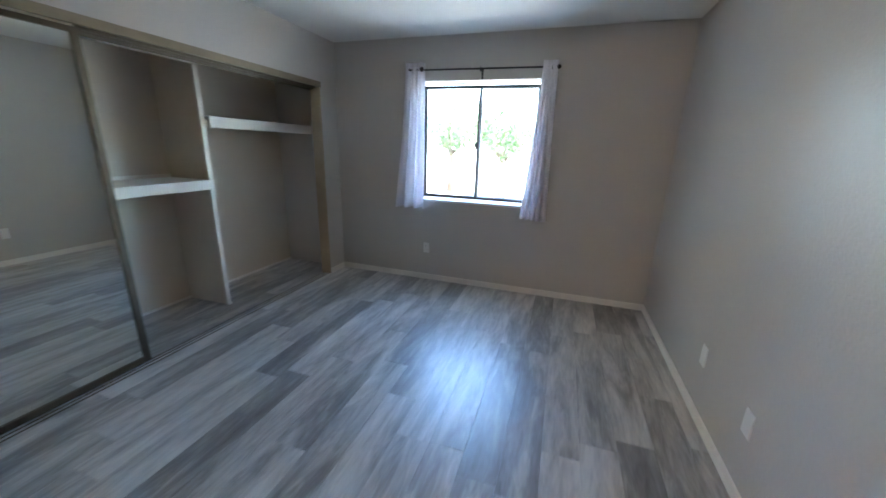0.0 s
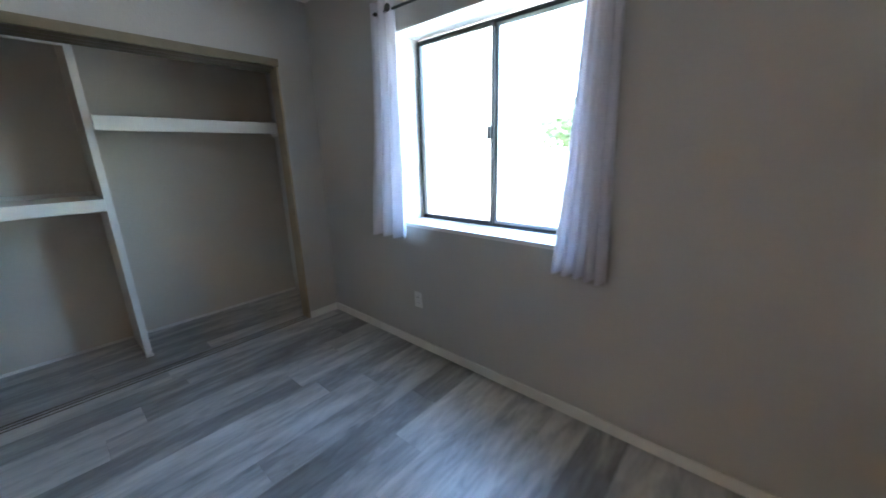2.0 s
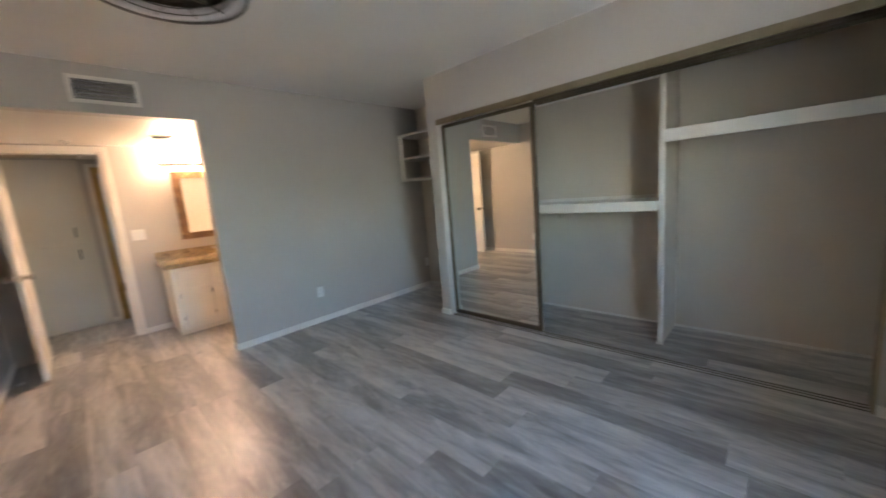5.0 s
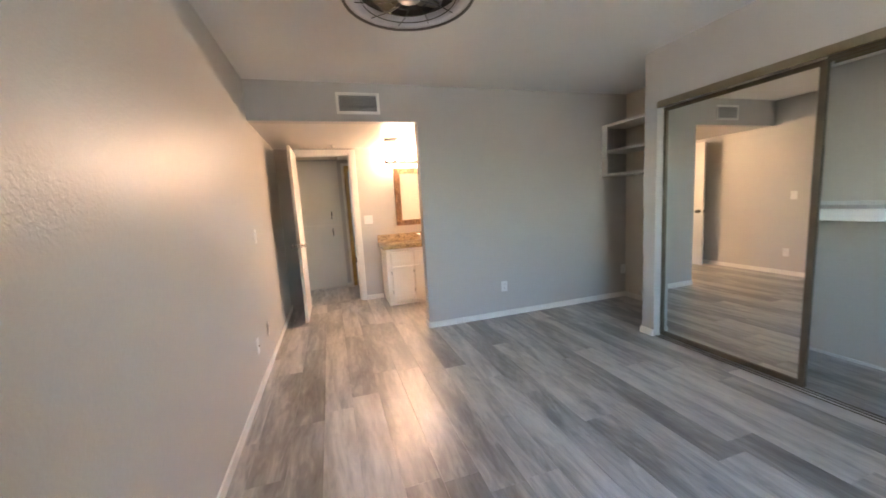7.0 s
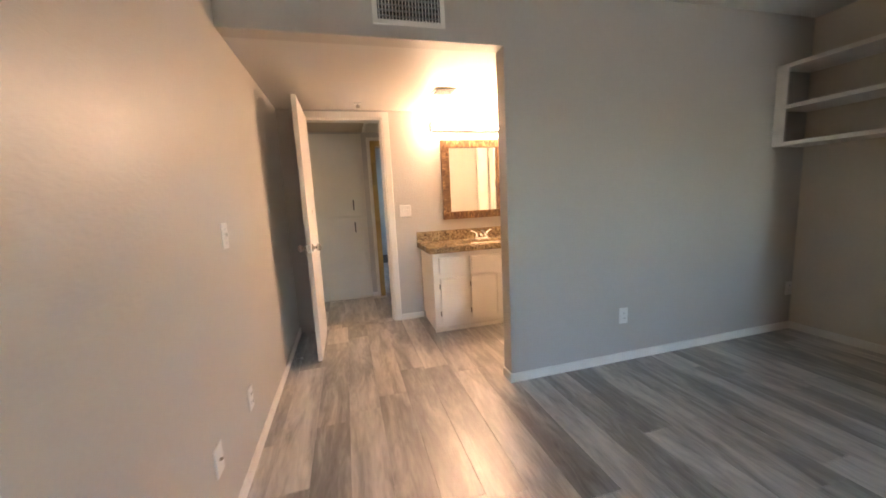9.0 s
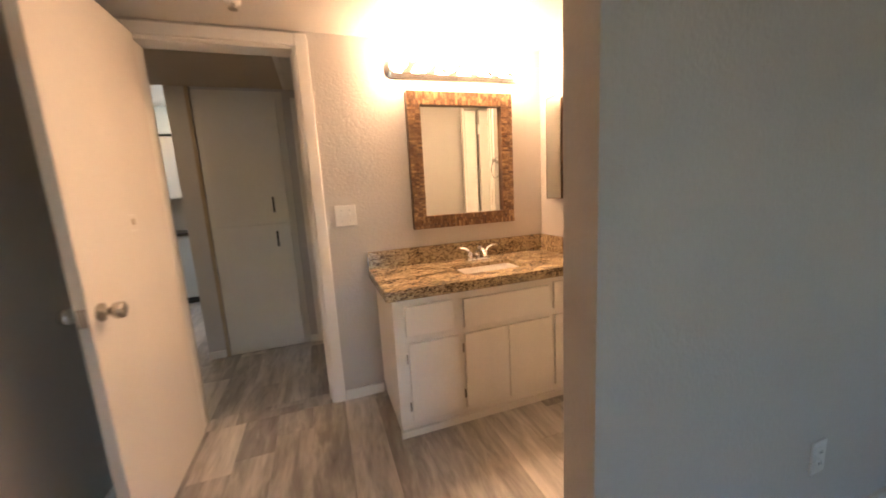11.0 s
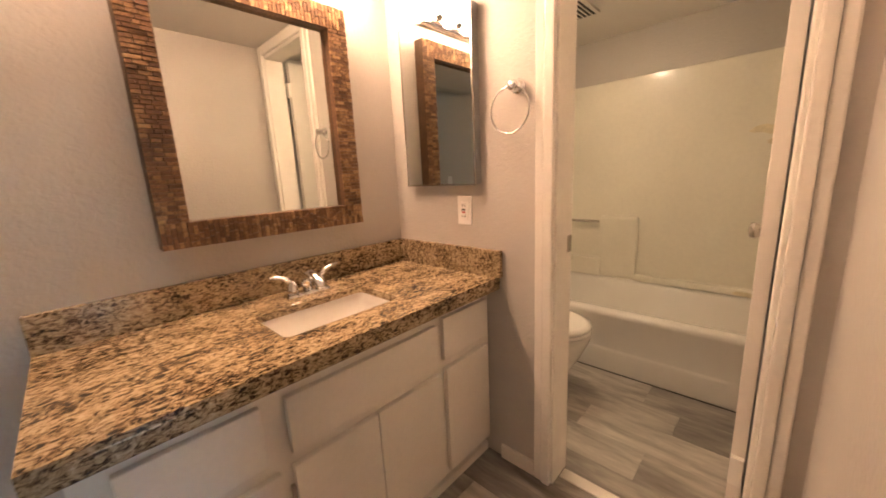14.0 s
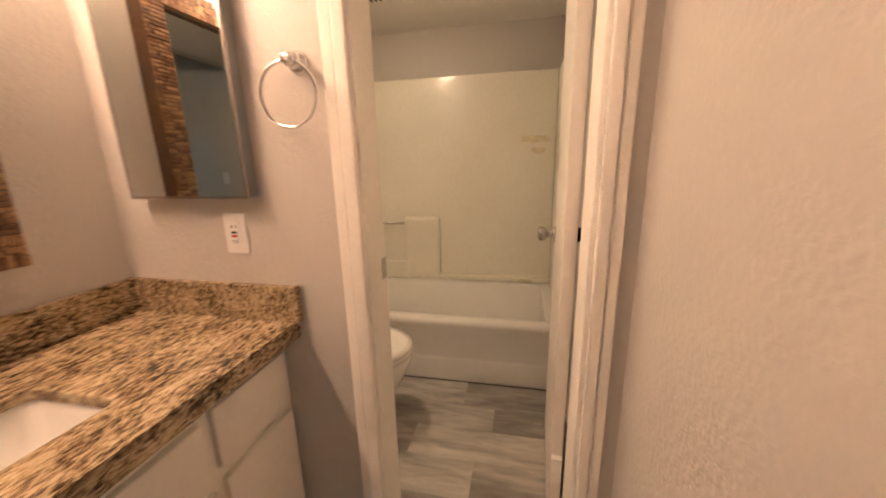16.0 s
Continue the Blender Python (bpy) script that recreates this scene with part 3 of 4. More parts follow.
# ---------------------------------------------------------------- closet
div = thing("closet_divider", "painted upright closet divider with a pale front edge", "panel")
part("panel", boxes((XBACK, -2.468, 2.187, 2.219, 0, ZC)), CLOSET, div)
part("edge_strip", boxes((-2.468, -2.45, 2.184, 2.222, 0, ZC), bevel=0.002), SHELF, div, "off-white front edge strip")
part("foot_block", boxes((-2.45, -2.435, 2.180, 2.226, 0, 0.016), bevel=0.003), SHELF, div, "small white foot block")
ch = thing("closet_shelf", "white painted closet shelf with a deep front board", "shelf")
part("board", boxes((XBACK, -2.418, 2.221, YN, 1.59, 1.615)), SHELF, ch)
part("front_board", boxes((-2.418, -2.40, 2.221, YN - 0.02, 1.53, 1.617), bevel=0.003), SHELF, ch)
part("cleat", boxes((XBACK, -2.43, YN - 0.02, YN, 1.535, 1.59)), SHELF, ch)
cl = thing("closet_shelf", "lower white closet shelf beside the divider", "shelf")
part("board", boxes((XBACK, -2.418, CL0, 2.185, 1.098, 1.121)), SHELF, cl)
part("front_board", boxes((-2.418, -2.40, CL0, 2.181, 1.048, 1.123), bevel=0.003), SHELF, cl)
part("cleat", boxes((XBACK, XBACK + 0.018, CL0, 2.185, 1.121, 1.148)), SHELF, cl)
MY_END = 1.355
rail = thing("closet_rail", "gold-toned metal sliding door track over the closet", "door track")
part("fascia", boxes((XW - 0.012, XW + 0.008, CL0, CL1, CLZ - 0.048, CLZ + 0.004), bevel=0.003), BRASS, rail)
part("channel", boxes((XW - 0.115, XW - 0.012, CL0, CL1 - 0.015, CLZ - 0.006, CLZ - 0.001), (XW - 0.050, XW - 0.045, MY_END, CL1 - 0.015, CLZ - 0.058, CLZ - 0.006),
                      (XW - 0.084, XW - 0.079, MY_END, CL1 - 0.015, CLZ - 0.066, CLZ - 0.006), (XW - 0.115, XW - 0.110, MY_END, CL1 - 0.015, CLZ - 0.074, CLZ - 0.006)), BRONZE, rail, "dark underside of the track")
low = thing("floor_track", "low metal floor track of the closet doors", "door track")
for k in range(3):
    x = XW - 0.026 - 0.033 * k
    part("ridge", boxes((x - 0.0025, x + 0.0025, CL0, CL1 - 0.016, 0.0, 0.005)), BRONZE, low)
md = thing("mirror_door", "sliding mirrored closet door in a bronze frame", "door")
MX, MY0, MY1 = -2.18, CL0 + 0.004, 1.35
part("mirror", boxes((MX - 0.004, MX + 0.002, MY0 + 0.022, MY1 - 0.03, 0.045, 1.95)), MIRROR, md, "clear mirror glass")
for a, b in ((MY0, MY0 + 0.026), (MY1 - 0.036, MY1)):
    part("stile", boxes((MX - 0.012, MX + 0.014, a, b, 0.014, 1.975), bevel=0.004), BRONZE, md)
for a, b in ((0.014, 0.05), (1.945, 1.975)):
    part("rail", boxes((MX - 0.012, MX + 0.012, MY0 + 0.026, MY1 - 0.036, a, b), bevel=0.004), BRONZE, md)

rod2 = thing("closet_rod", "white painted closet rod under the closet ceiling", "closet rod")
part("rod", tube(bmesh.new(), [(-2.44, CL0, 1.995), (-2.44, 2.185, 1.995)], 0.014, 12), SHELF, rod2)

# shelf nook
ns = thing("wall_shelf", "white painted three-board wall shelf in a corner nook", "shelf")
part("post", boxes((-2.565, -2.545, YS, YS + 0.075, 1.492, 2.077), bevel=0.003), SHELF, ns)
for z in (1.492, 1.757, 2.047):
    part("board", boxes((XBACK, -2.545, YS, 0.188, z, z + 0.03), bevel=0.003), SHELF, ns)

# vent over the opening
v = thing("wall_vent", "white metal wall vent with dark vertical slats", "vent")
VX0, VX1, VZ0, VZ1 = 0.021, 0.418, 2.165, 2.357
part("frame", frame_rect(VX0, VX1, YS, YS + 0.008, VZ0, VZ1, 0.027), TRIM, v)
part("backing", boxes((VX0 + 0.027, VX1 - 0.027, YS, YS + 0.002, VZ0 + 0.027, VZ1 - 0.027)), SLOT, v, "dark duct behind the slats")
for k in range(19):
    x = VX0 + 0.036 + k * (VX1 - VX0 - 0.072) / 18
    part("slat", boxes((x - 0.0020, x + 0.0020, YS + 0.002, YS + 0.007, VZ0 + 0.027, VZ1 - 0.027)), TRIM, v)
for k in range(5):
    z = VZ0 + 0.027 + (k + 0.5) * (VZ1 - VZ0 - 0.054) / 5
    bm = box(bmesh.new(), -(VX1 - VX0) / 2 + 0.027, (VX1 - VX0) / 2 - 0.027, -0.0035, 0.0035, -0.0008, 0.0008)
    bmesh.ops.transform(bm, matrix=pose((VX0 + VX1) / 2, YS + 0.010, z, 35), verts=bm.verts[:])
    part("louvre", bm, ALU, v)

# ceiling vent and sprinkler over the vanity
cv = thing("ceiling_vent", "small exhaust grille in the lowered ceiling", "vent")
part("frame", boxes((-0.30, -0.12, -1.80, -1.62, ZH - 0.010, ZH), bevel=0.003), TRIM, cv)
for k in range(6):
    y = -1.775 + k * 0.026
    part("slat", boxes((-0.285, -0.135, y, y + 0.012, ZH - 0.013, ZH - 0.0095)), SLOT, cv, "dark slot")
sp = thing("sprinkler", "small white fire sprinkler head on the ceiling", "sprinkler")
part("rosette", lathe(bmesh.new(), [(0.035, 0), (0.033, -0.006), (0.012, -0.010)], (0.46, -2.12, ZH), "z", 20), PLASTIC, sp)
part("stem", lathe(bmesh.new(), [(0.008, -0.01), (0.008, -0.03), (0.018, -0.032), (0.018, -0.035)], (0.46, -2.12, ZH), "z", 14), CHROME, sp)

# caged ceiling fan
fan = thing("ceiling_fan", "low caged ceiling fan with a pale ring and dark wire guard", "ceiling fan")
FX, FYC, FZ, FR = 0.15, 1.06, 2.19, 0.29
bm = lathe(bmesh.new(), [(FR - 0.055, 0.012), (FR - 0.05, 0.0), (FR - 0.012, 0.006), (FR - 0.006, 0.03), (FR - 0.02, 0.05), (FR - 0.06, 0.045)], (FX, FYC, FZ), "z", 64)
bmesh.ops.delete(bm, geom=[f for f in bm.faces if len(f.verts) > 4], context="FACES")
part("ring_light", bm, FANLENS, fan, "pale plastic ring lens")
bm = lathe(bmesh.new(), [(FR - 0.012, 0.004), (FR, 0.0), (FR + 0.008, 0.03), (FR, 0.16), (FR - 0.01, 0.16), (FR - 0.004, 0.03)], (FX, FYC, FZ), "z", 64)
bmesh.ops.delete(bm, geom=[f for f in bm.faces if len(f.verts) > 4], context="FACES")
part("drum", bm, FANGREY, fan, "dark bronze drum")
part("motor", lathe(bmesh.new(), [(0.0, 0.0), (0.05, 0.0), (0.06, 0.02), (0.06, 0.12), (0.09, 0.25)], (FX, FYC, FZ), "z", 32), FANGREY, fan)
for r in (0.09, 0.15, 0.21):
    pts = [(FX + r * math.cos(a), FYC + r * math.sin(a), FZ + 0.004) for a in [2 * math.pi * k / 40 for k in range(41)]]
    part("guard_ring", tube(bmesh.new(), pts, 0.0025, 6), FANGREY, fan)
for k in range(10):
    a = 2 * math.pi * k / 10
    pts = [(FX + r * math.cos(a + 1.3 * r), FYC + r * math.sin(a + 1.3 * r), FZ + 0.003) for r in (0.04, 0.10, 0.16, 0.245)]
    part("guard_wire", tube(bmesh.new(), pts, 0.0022, 6), FANGREY, fan)
for k in range(5):
    a = 2 * math.pi * k / 5 + 0.3
    bm = bmesh.new()
    rows = []
    for r, w, tw in ((0.055, 0.03, 0.02), (0.12, 0.06, 0.025), (0.19, 0.075, 0.025), (0.225, 0.06, 0.022)):
        row = []
        for s in (-1, 0, 1):
            x, y = r, s * w
            row.append(bm.verts.new((FX + x * math.cos(a) - y * math.sin(a), FYC + x * math.sin(a) + y * math.cos(a), FZ + 0.08 + s * tw)))
        rows.append(row)
    for p, q in zip(rows, rows[1:]):
        for i in (0, 1):
            bm.faces.new((p[i], p[i + 1], q[i + 1], q[i]))
    bl = part("blade", bm, BLADE, fan, "brown fan blade")
    bl.modifiers.new("thickness", "SOLIDIFY").thickness = 0.006

part("canopy", lathe(bmesh.new(), [(FR - 0.10, 0.16), (FR - 0.02, 0.165), (FR - 0.02, 0.18), (0.12, 0.20), (0.11, ZC - FZ)], (FX, FYC, FZ), "z", 48), FANGREY, fan)

# ---------------------------------------------------------------- doors
hd = thing("hall_door", "plain white flush door standing open into the room", "door")
LX0, LX1, LY0, LY1 = 0.915, 0.95, YV + 0.03, -1.615
part("leaf", boxes((LX0, LX1, LY0, LY1, 0.012, 2.022), bevel=0.002), DOOR, hd)


def knob(parent, x, y, z, sign, axis="x", material=None):
    """A round door knob on its rose, standing out along an axis."""
    p = [(0.031, 0), (0.031, 0.006), (0.014, 0.010), (0.012, 0.030), (0.024, 0.036), (0.029, 0.048), (0.027, 0.062), (0.012, 0.068)]
    return part("knob", lathe(bmesh.new(), [(r, sign * h) for r, h in p], (x, y, z), axis, 24), material or NICKEL, parent, "brushed nickel door knob")


knob(hd, LX0, LY1 - 0.062, 0.91, -1)
knob(hd, LX1, LY1 - 0.062, 0.91, 1)
part("latch_plate", boxes((LX0 + 0.006, LX1 - 0.006, LY1 - 0.001, LY1 + 0.002, 0.88, 0.94)), NICKEL, hd, "metal latch plate")
part("paint_patch", frame_rect(0, 0.062, -0.0012, 0, 0, 0.068, 0.006, 0), SHELF, hd, "thin square paint outline")
hd.children[-1].matrix_basis = pose(LX0, -2.04, 1.15, 0, 0, -90) @ pose(-0.062, 0, 0)
part("paint_spot", boxes((LX0 - 0.0012, LX0, -2.022, -2.002, 1.176, 1.200)), TAN, hd, "small chipped spot")
for z in (0.25, 1.05, 1.80):
    part("hinge", tube(bmesh.new(), [(LX1 + 0.004, LY0 - 0.008, z), (LX1 + 0.004, LY0 - 0.008, z + 0.09)], 0.006, 8), NICKEL, hd)
ds = thing("door_stop", "chrome spring door stop on the baseboard", "door stop")
pts = [(XE - T - 0.002 - 0.0012 * k, -1.66 + 0.006 * math.cos(k * 0.8), 0.042 + 0.006 * math.sin(k * 0.8)) for k in range(62)]
part("spring", tube(bmesh.new(), pts, 0.0012, 5), CHROME, ds)
part("tip", lathe(bmesh.new(), [(0.006, 0), (0.009, -0.003), (0.009, -0.014), (0.004, -0.018)], (XE - T - 0.076, -1.66, 0.042), "x", 12), PLASTIC, ds, "white rubber tip")

bd = thing("bathroom_door", "white flush bathroom door swung open beside the tub", "door")
ang = radians(-3.0)
bd.location = (XA - 0.136, BY1 - 0.016, 0)
bd.rotation_euler = (0, 0, ang)
part("leaf", boxes((-0.535, -0.002, -0.035, 0.0, 0.012, 2.005), bevel=0.002), DOOR, bd)
knob(bd, -0.475, -0.035, 0.94, -1, "y")
knob(bd, -0.475, 0.0, 0.94, 1, "y", BLACK)
for z in (0.24, 1.78):
    part("hinge", boxes((-0.004, 0.016, -0.034, -0.002, z, z + 0.09), bevel=0.001), TRIM, bd, "paint-chipped hinge leaf")
st = solid("strike_plate", boxes((XA - 0.112, XA - 0.082, BY0 + 0.008, BY0 + 0.0105, 0.905, 0.965)), NICKEL, "small metal strike plate on the door jamb", "strike plate")

# ---------------------------------------------------------------- vanity
VF = -1.860
van = thing("vanity_cabinet", "white painted vanity cabinet with flat doors and drawers", "cabinet")
part("side_panel", boxes((-0.093, -0.075, YV + 0.004, VF - 0.019, 0.075, 0.748)), CABINET, van)
part("side_panel", boxes((XA + 0.004, XA + 0.022, YV + 0.004, VF - 0.019, 0.075, 0.748)), CABINET, van)
part("bottom_panel", boxes((XA + 0.022, -0.093, YV + 0.004, VF - 0.019, 0.075, 0.093)), CABINET, van)
part("face_frame", boxes((XA + 0.004, -0.075, VF - 0.019, VF, 0.075, 0.748), bevel=0.002), CABINET, van)
part("toe_kick", boxes((XA + 0.004, -0.085, YV + 0.004, VF - 0.03, 0, 0.075), (XA + 0.004, -0.076, VF - 0.03, VF - 0.012, 0.0, 0.035)), CABINET, van, "scuffed toe kick")


def front(name, x0, x1, z0, z1, hinge_x=None):
    bm = boxes((x0, x1, VF, VF + 0.019, z0, z1), bevel=0.004)
    p = part(name, bm, CABINET, van)
    if hinge_x is not None:
        for z in (z0 + 0.06, z1 - 0.10):
            part("hinge", boxes((hinge_x - 0.005, hinge_x + 0.005, VF + 0.001, VF + 0.012, z, z + 0.045), bevel=0.001), NICKEL, p, "worn exposed hinge")


front("drawer_front", -0.378, -0.130, 0.548, 0.703)
front("drawer_front", -0.946, -0.434, 0.545, 0.697)
front("drawer_front", -1.228, -0.976, 0.556, 0.712)
front("cabinet_door", -0.402, -0.136, 0.098, 0.512, -0.130)
front("cabinet_door", -0.684, -0.432, 0.098, 0.512, -0.426)
front("cabinet_door", -0.952, -0.688, 0.098, 0.514)
front("cabinet_door", -1.230, -0.984, 0.098, 0.520)

# worktop with a rectangular cut-out
top = thing("granite_worktop", "speckled gold and brown granite vanity worktop", "worktop")
CX0, CX1, CY0, CY1, CZ0, CZ1 = XA + 0.002, -0.040, YV + 0.002, -1.800, 0.750, 0.800
SX0, SX1, SY0, SY1 = -0.872, -0.490, -2.165, -1.935
EZ0, CZ0 = CZ0, 0.776


def rounded(x0, x1, y0, y1, r, n=5):
    out = []
    for cx, cy, a0 in ((x1 - r, y1 - r, 0), (x0 + r, y1 - r, 90), (x0 + r, y0 + r, 180), (x1 - r, y0 + r, 270)):
        out += [(cx + r * math.cos(radians(a0 + 90 * k / n)), cy + r * math.sin(radians(a0 + 90 * k / n))) for k in range(n + 1)]
    return out


bm = bmesh.new()
inner = rounded(SX0, SX1, SY0, SY1, 0.025)
cxm, cym = (SX0 + SX1) / 2, (SY0 + SY1) / 2


def onto(x, y):
    """The point of the worktop's rim on the ray from the basin's middle."""
    dx, dy = x - cxm, y - cym
    k = min(((CX1 if dx > 0 else CX0) - cxm) / dx if abs(dx) > 1e-6 else 9e9, ((CY1 if dy > 0 else CY0) - cym) / dy if abs(dy) > 1e-6 else 9e9)
    return cxm + dx * k, cym + dy * k


corners = [(CX1, CY1), (CX0, CY1), (CX0, CY0), (CX1, CY0)]
rin1, rin0 = [bm.verts.new((x, y, CZ1)) for x, y in inner], [bm.verts.new((x, y, CZ0)) for x, y in inner]
out_pts = [onto(*p) for p in inner]
n_ = len(inner)
snap = list(out_pts)
# the ray nearest to each corner goes to the corner itself
for c in corners:
    j = min(range(n_), key=lambda i: (snap[i][0] - c[0]) ** 2 + (snap[i][1] - c[1]) ** 2)
    snap[j] = c
rout1, rout0 = [bm.verts.new((x, y, CZ1)) for x, y in snap], [bm.verts.new((x, y, CZ0)) for x, y in snap]
for i in range(n_):
    j = (i + 1) % n_
    bm.faces.new((rin1[i], rin1[j], rout1[j], rout1[i]))
    bm.faces.new((rin0[i], rout0[i], rout0[j], rin0[j]))
    bm.faces.new((rin1[i], rin0[i], rin0[j], rin1[j]))
    bm.faces.new((rout1[i], rout1[j], rout0[j], rout0[i]))
part("slab", bm, GRANITE, top)
part("edge", boxes((CX0, CX1, CY1 - 0.028, CY1 + 0.0015, EZ0, CZ0 + 0.012), (CX1 - 0.028, CX1 + 0.0015, CY0, CY1 - 0.028, EZ0, CZ0 + 0.012), bevel=0.003), GRANITE, top, "built-up granite edge")
part("backsplash", boxes((CX0 + 0.02, CX1, CY0, CY0 + 0.022, CZ1, 0.905), bevel=0.002), GRANITE, top)
part("side_splash", boxes((CX0, CX0 + 0.02, CY0, -1.785, CZ1, 0.905), bevel=0.002), GRANITE, top)

sink = thing("sink", "white rectangular porcelain basin under the granite", "sink")
bm = bmesh.new()
rings = []
for inset, z, r in ((-0.008, CZ0 - 0.001, 0.03), (-0.004, CZ0 - 0.003, 0.03), (0.002, CZ0 - 0.03, 0.03), (0.012, CZ0 - 0.10, 0.04), (0.05, CZ0 - 0.13, 0.05), (0.09, CZ0 - 0.135, 0.012)):
    rings.append([bm.verts.new((x, y, z)) for x, y in rounded(SX0 + inset, SX1 - inset, SY0 + inset, SY1 - inset, r)])
for a, b in zip(rings, rings[1:]):
    for i in range(len(a)):
        f = bm.faces.new((a[i], a[(i + 1) % len(a)], b[(i + 1) % len(a)], b[i]))
        f.smooth = True
bm.faces.new(rings[-1])
part("basin", bm, PORCELAIN, sink)
part("drain", lathe(bmesh.new(), [(0.0, 0.004), (0.018, 0.004), (0.022, 0.001), (0.022, -0.001)], (cxm, cym, CZ0 - 0.134), "z", 20), CHROME, sink, "chrome drain")

fc = thing("faucet", "chrome two-handle basin faucet on the granite", "faucet")
FX0, FY0 = -0.70, -2.235
bm = bmesh.new()
rings = []
for inset, z in ((0.0, 0.800), (0.0, 0.810), (0.004, 0.816), (0.012, 0.818)):
    rings.append([bm.verts.new((x, y, z)) for x, y in rounded(FX0 - 0.08 + inset, FX0 + 0.08 - inset, FY0 - 0.027 + inset, FY0 + 0.027 - inset, 0.014)])
for a, b in zip(rings, rings[1:]):
    for i in range(len(a)):
        bm.faces.new((a[i], a[(i + 1) % len(a)], b[(i + 1) % len(a)], b[i]))
bm.faces.new(rings[-1])
part("base", bm, CHROME, fc)
part("spout", tube(bmesh.new(), [(FX0, FY0, 0.812), (FX0, FY0, 0.845), (FX0, FY0 + 0.012, 0.868), (FX0, FY0 + 0.04, 0.880), (FX0, FY0 + 0.075, 0.873), (FX0, FY0 + 0.105, 0.855), (FX0, FY0 + 0.112, 0.842)],
                   [0.022, 0.020, 0.019, 0.0175, 0.016, 0.014, 0.013], 16), CHROME, fc)
for s in (-1, 1):
    hx = FX0 + s * 0.052
    h = part("handle", lathe(bmesh.new(), [(0.021, 0.816), (0.019, 0.835), (0.014, 0.852), (0.010, 0.860), (0.004, 0.862)], (hx, FY0, 0), "z", 20), CHROME, fc)
    part("lever", tube(bmesh.new(), [(hx, FY0, 0.852), (hx + s * 0.018, FY0 + 0.002, 0.874), (hx + s * 0.042, FY0 + 0.004, 0.886), (hx + s * 0.072, FY0 + 0.006, 0.889)],
                       [0.010, 0.009, 0.0075, 0.005], 12), CHROME, h)

# ---------------------------------------------------------------- vanity mirror in a mosaic frame
mir = thing("vanity_mirror", "wall mirror framed in brown stone mosaic", "mirror")
MX0, MX1, MZ0, MZ1, MW = -1.014, -0.333, 1.015, 1.816, 0.078
MF = YV + 0.052
for r in ((MX0 + 0.001, MX0 + MW - 0.001, MZ0 + 0.001, MZ1 - 0.001), (MX1 - MW + 0.001, MX1 - 0.001, MZ0 + 0.001, MZ1 - 0.001),
          (MX0 + MW - 0.001, MX1 - MW + 0.001, MZ0 + 0.001, MZ0 + MW - 0.001), (MX0 + MW - 0.001, MX1 - MW + 0.001, MZ1 - MW + 0.001, MZ1 - 0.001)):
    part("frame_side", boxes((r[0], r[1], YV + 0.001, MF, r[2], r[3]), bevel=0.001), MOSAIC, mir)
part("mirror", boxes((MX0 + MW - 0.006, MX1 - MW + 0.006, YV + 0.018, YV + 0.026, MZ0 + MW - 0.006, MZ1 - MW + 0.006)), MIRROR, mir, "clear mirror glass")

lamp = thing("vanity_light", "chrome vanity light bar with six glowing globe bulbs", "lamp")
LZ, LA, LB = 1.945, -1.090, -0.232
bm = bmesh.new()
rings = []
for d, y in ((0.0, YV), (0.0, YV + 0.012), (0.006, YV + 0.014), (0.006, YV + 0.022), (0.013, YV + 0.024), (0.013, YV + 0.032), (0.021, YV + 0.034), (0.024, YV + 0.040)):
    rings.append([bm.verts.new((x, y, z)) for x, z in rounded(LA + d, LB - d, LZ - 0.056 + d, LZ + 0.056 - d, 0.03, 6)])
for a, b in zip(rings, rings[1:]):
    for i in range(len(a)):
        bm.faces.new((a[i], a[(i + 1) % len(a)], b[(i + 1) % len(a)], b[i]))
bm.faces.new(rings[-1])
part("bar", bm, CHROME, lamp)
for k in range(6):
    x = -0.300 - k * 0.1445
    s = part("socket", lathe(bmesh.new(), [(0.026, 0.0), (0.026, 0.008), (0.019, 0.012), (0.017, 0.040), (0.012, 0.042)], (x, YV + 0.040, LZ), "y", 20), CHROME, lamp)
    prof = [(0.014, -0.040)] + [(0.040 * math.sin(a), -0.040 * math.cos(a)) for a in [radians(d) for d in range(30, 180, 15)]] + [(0.002, 0.0399)]
    part("bulb", lathe(bmesh.new(), prof, (x, YV + 0.112, LZ), "y", 20), BULBGLOW, s, "lit frosted globe bulb")

mc = thing("medicine_cabinet", "mirrored medicine cabinet with a thin steel edge", "cabinet")
QX, QY0, QY1, QZ0, QZ1 = -1.216, -2.247, -1.872, 1.150, 1.772
part("body", boxes((XA, QX - 0.006, QY0 + 0.004, QY1 - 0.004, QZ0 + 0.004, QZ1 - 0.004)), ALU, mc, "steel cabinet body")
part("mirror", boxes((QX - 0.006, QX - 0.001, QY0 + 0.007, QY1 - 0.007, QZ0 + 0.007, QZ1 - 0.007)), MIRROR, mc, "mirror door")
bm = boxes((QX - 0.006, QX, QY0, QY0 + 0.007, QZ0, QZ1), (QX - 0.006, QX, QY1 - 0.007, QY1, QZ0, QZ1), (QX - 0.006, QX, QY0 + 0.007, QY1 - 0.007, QZ0, QZ0 + 0.007), (QX - 0.006, QX, QY0 + 0.007, QY1 - 0.007, QZ1 - 0.007, QZ1))
part("frame", bm, NICKEL, mc, "thin polished frame")

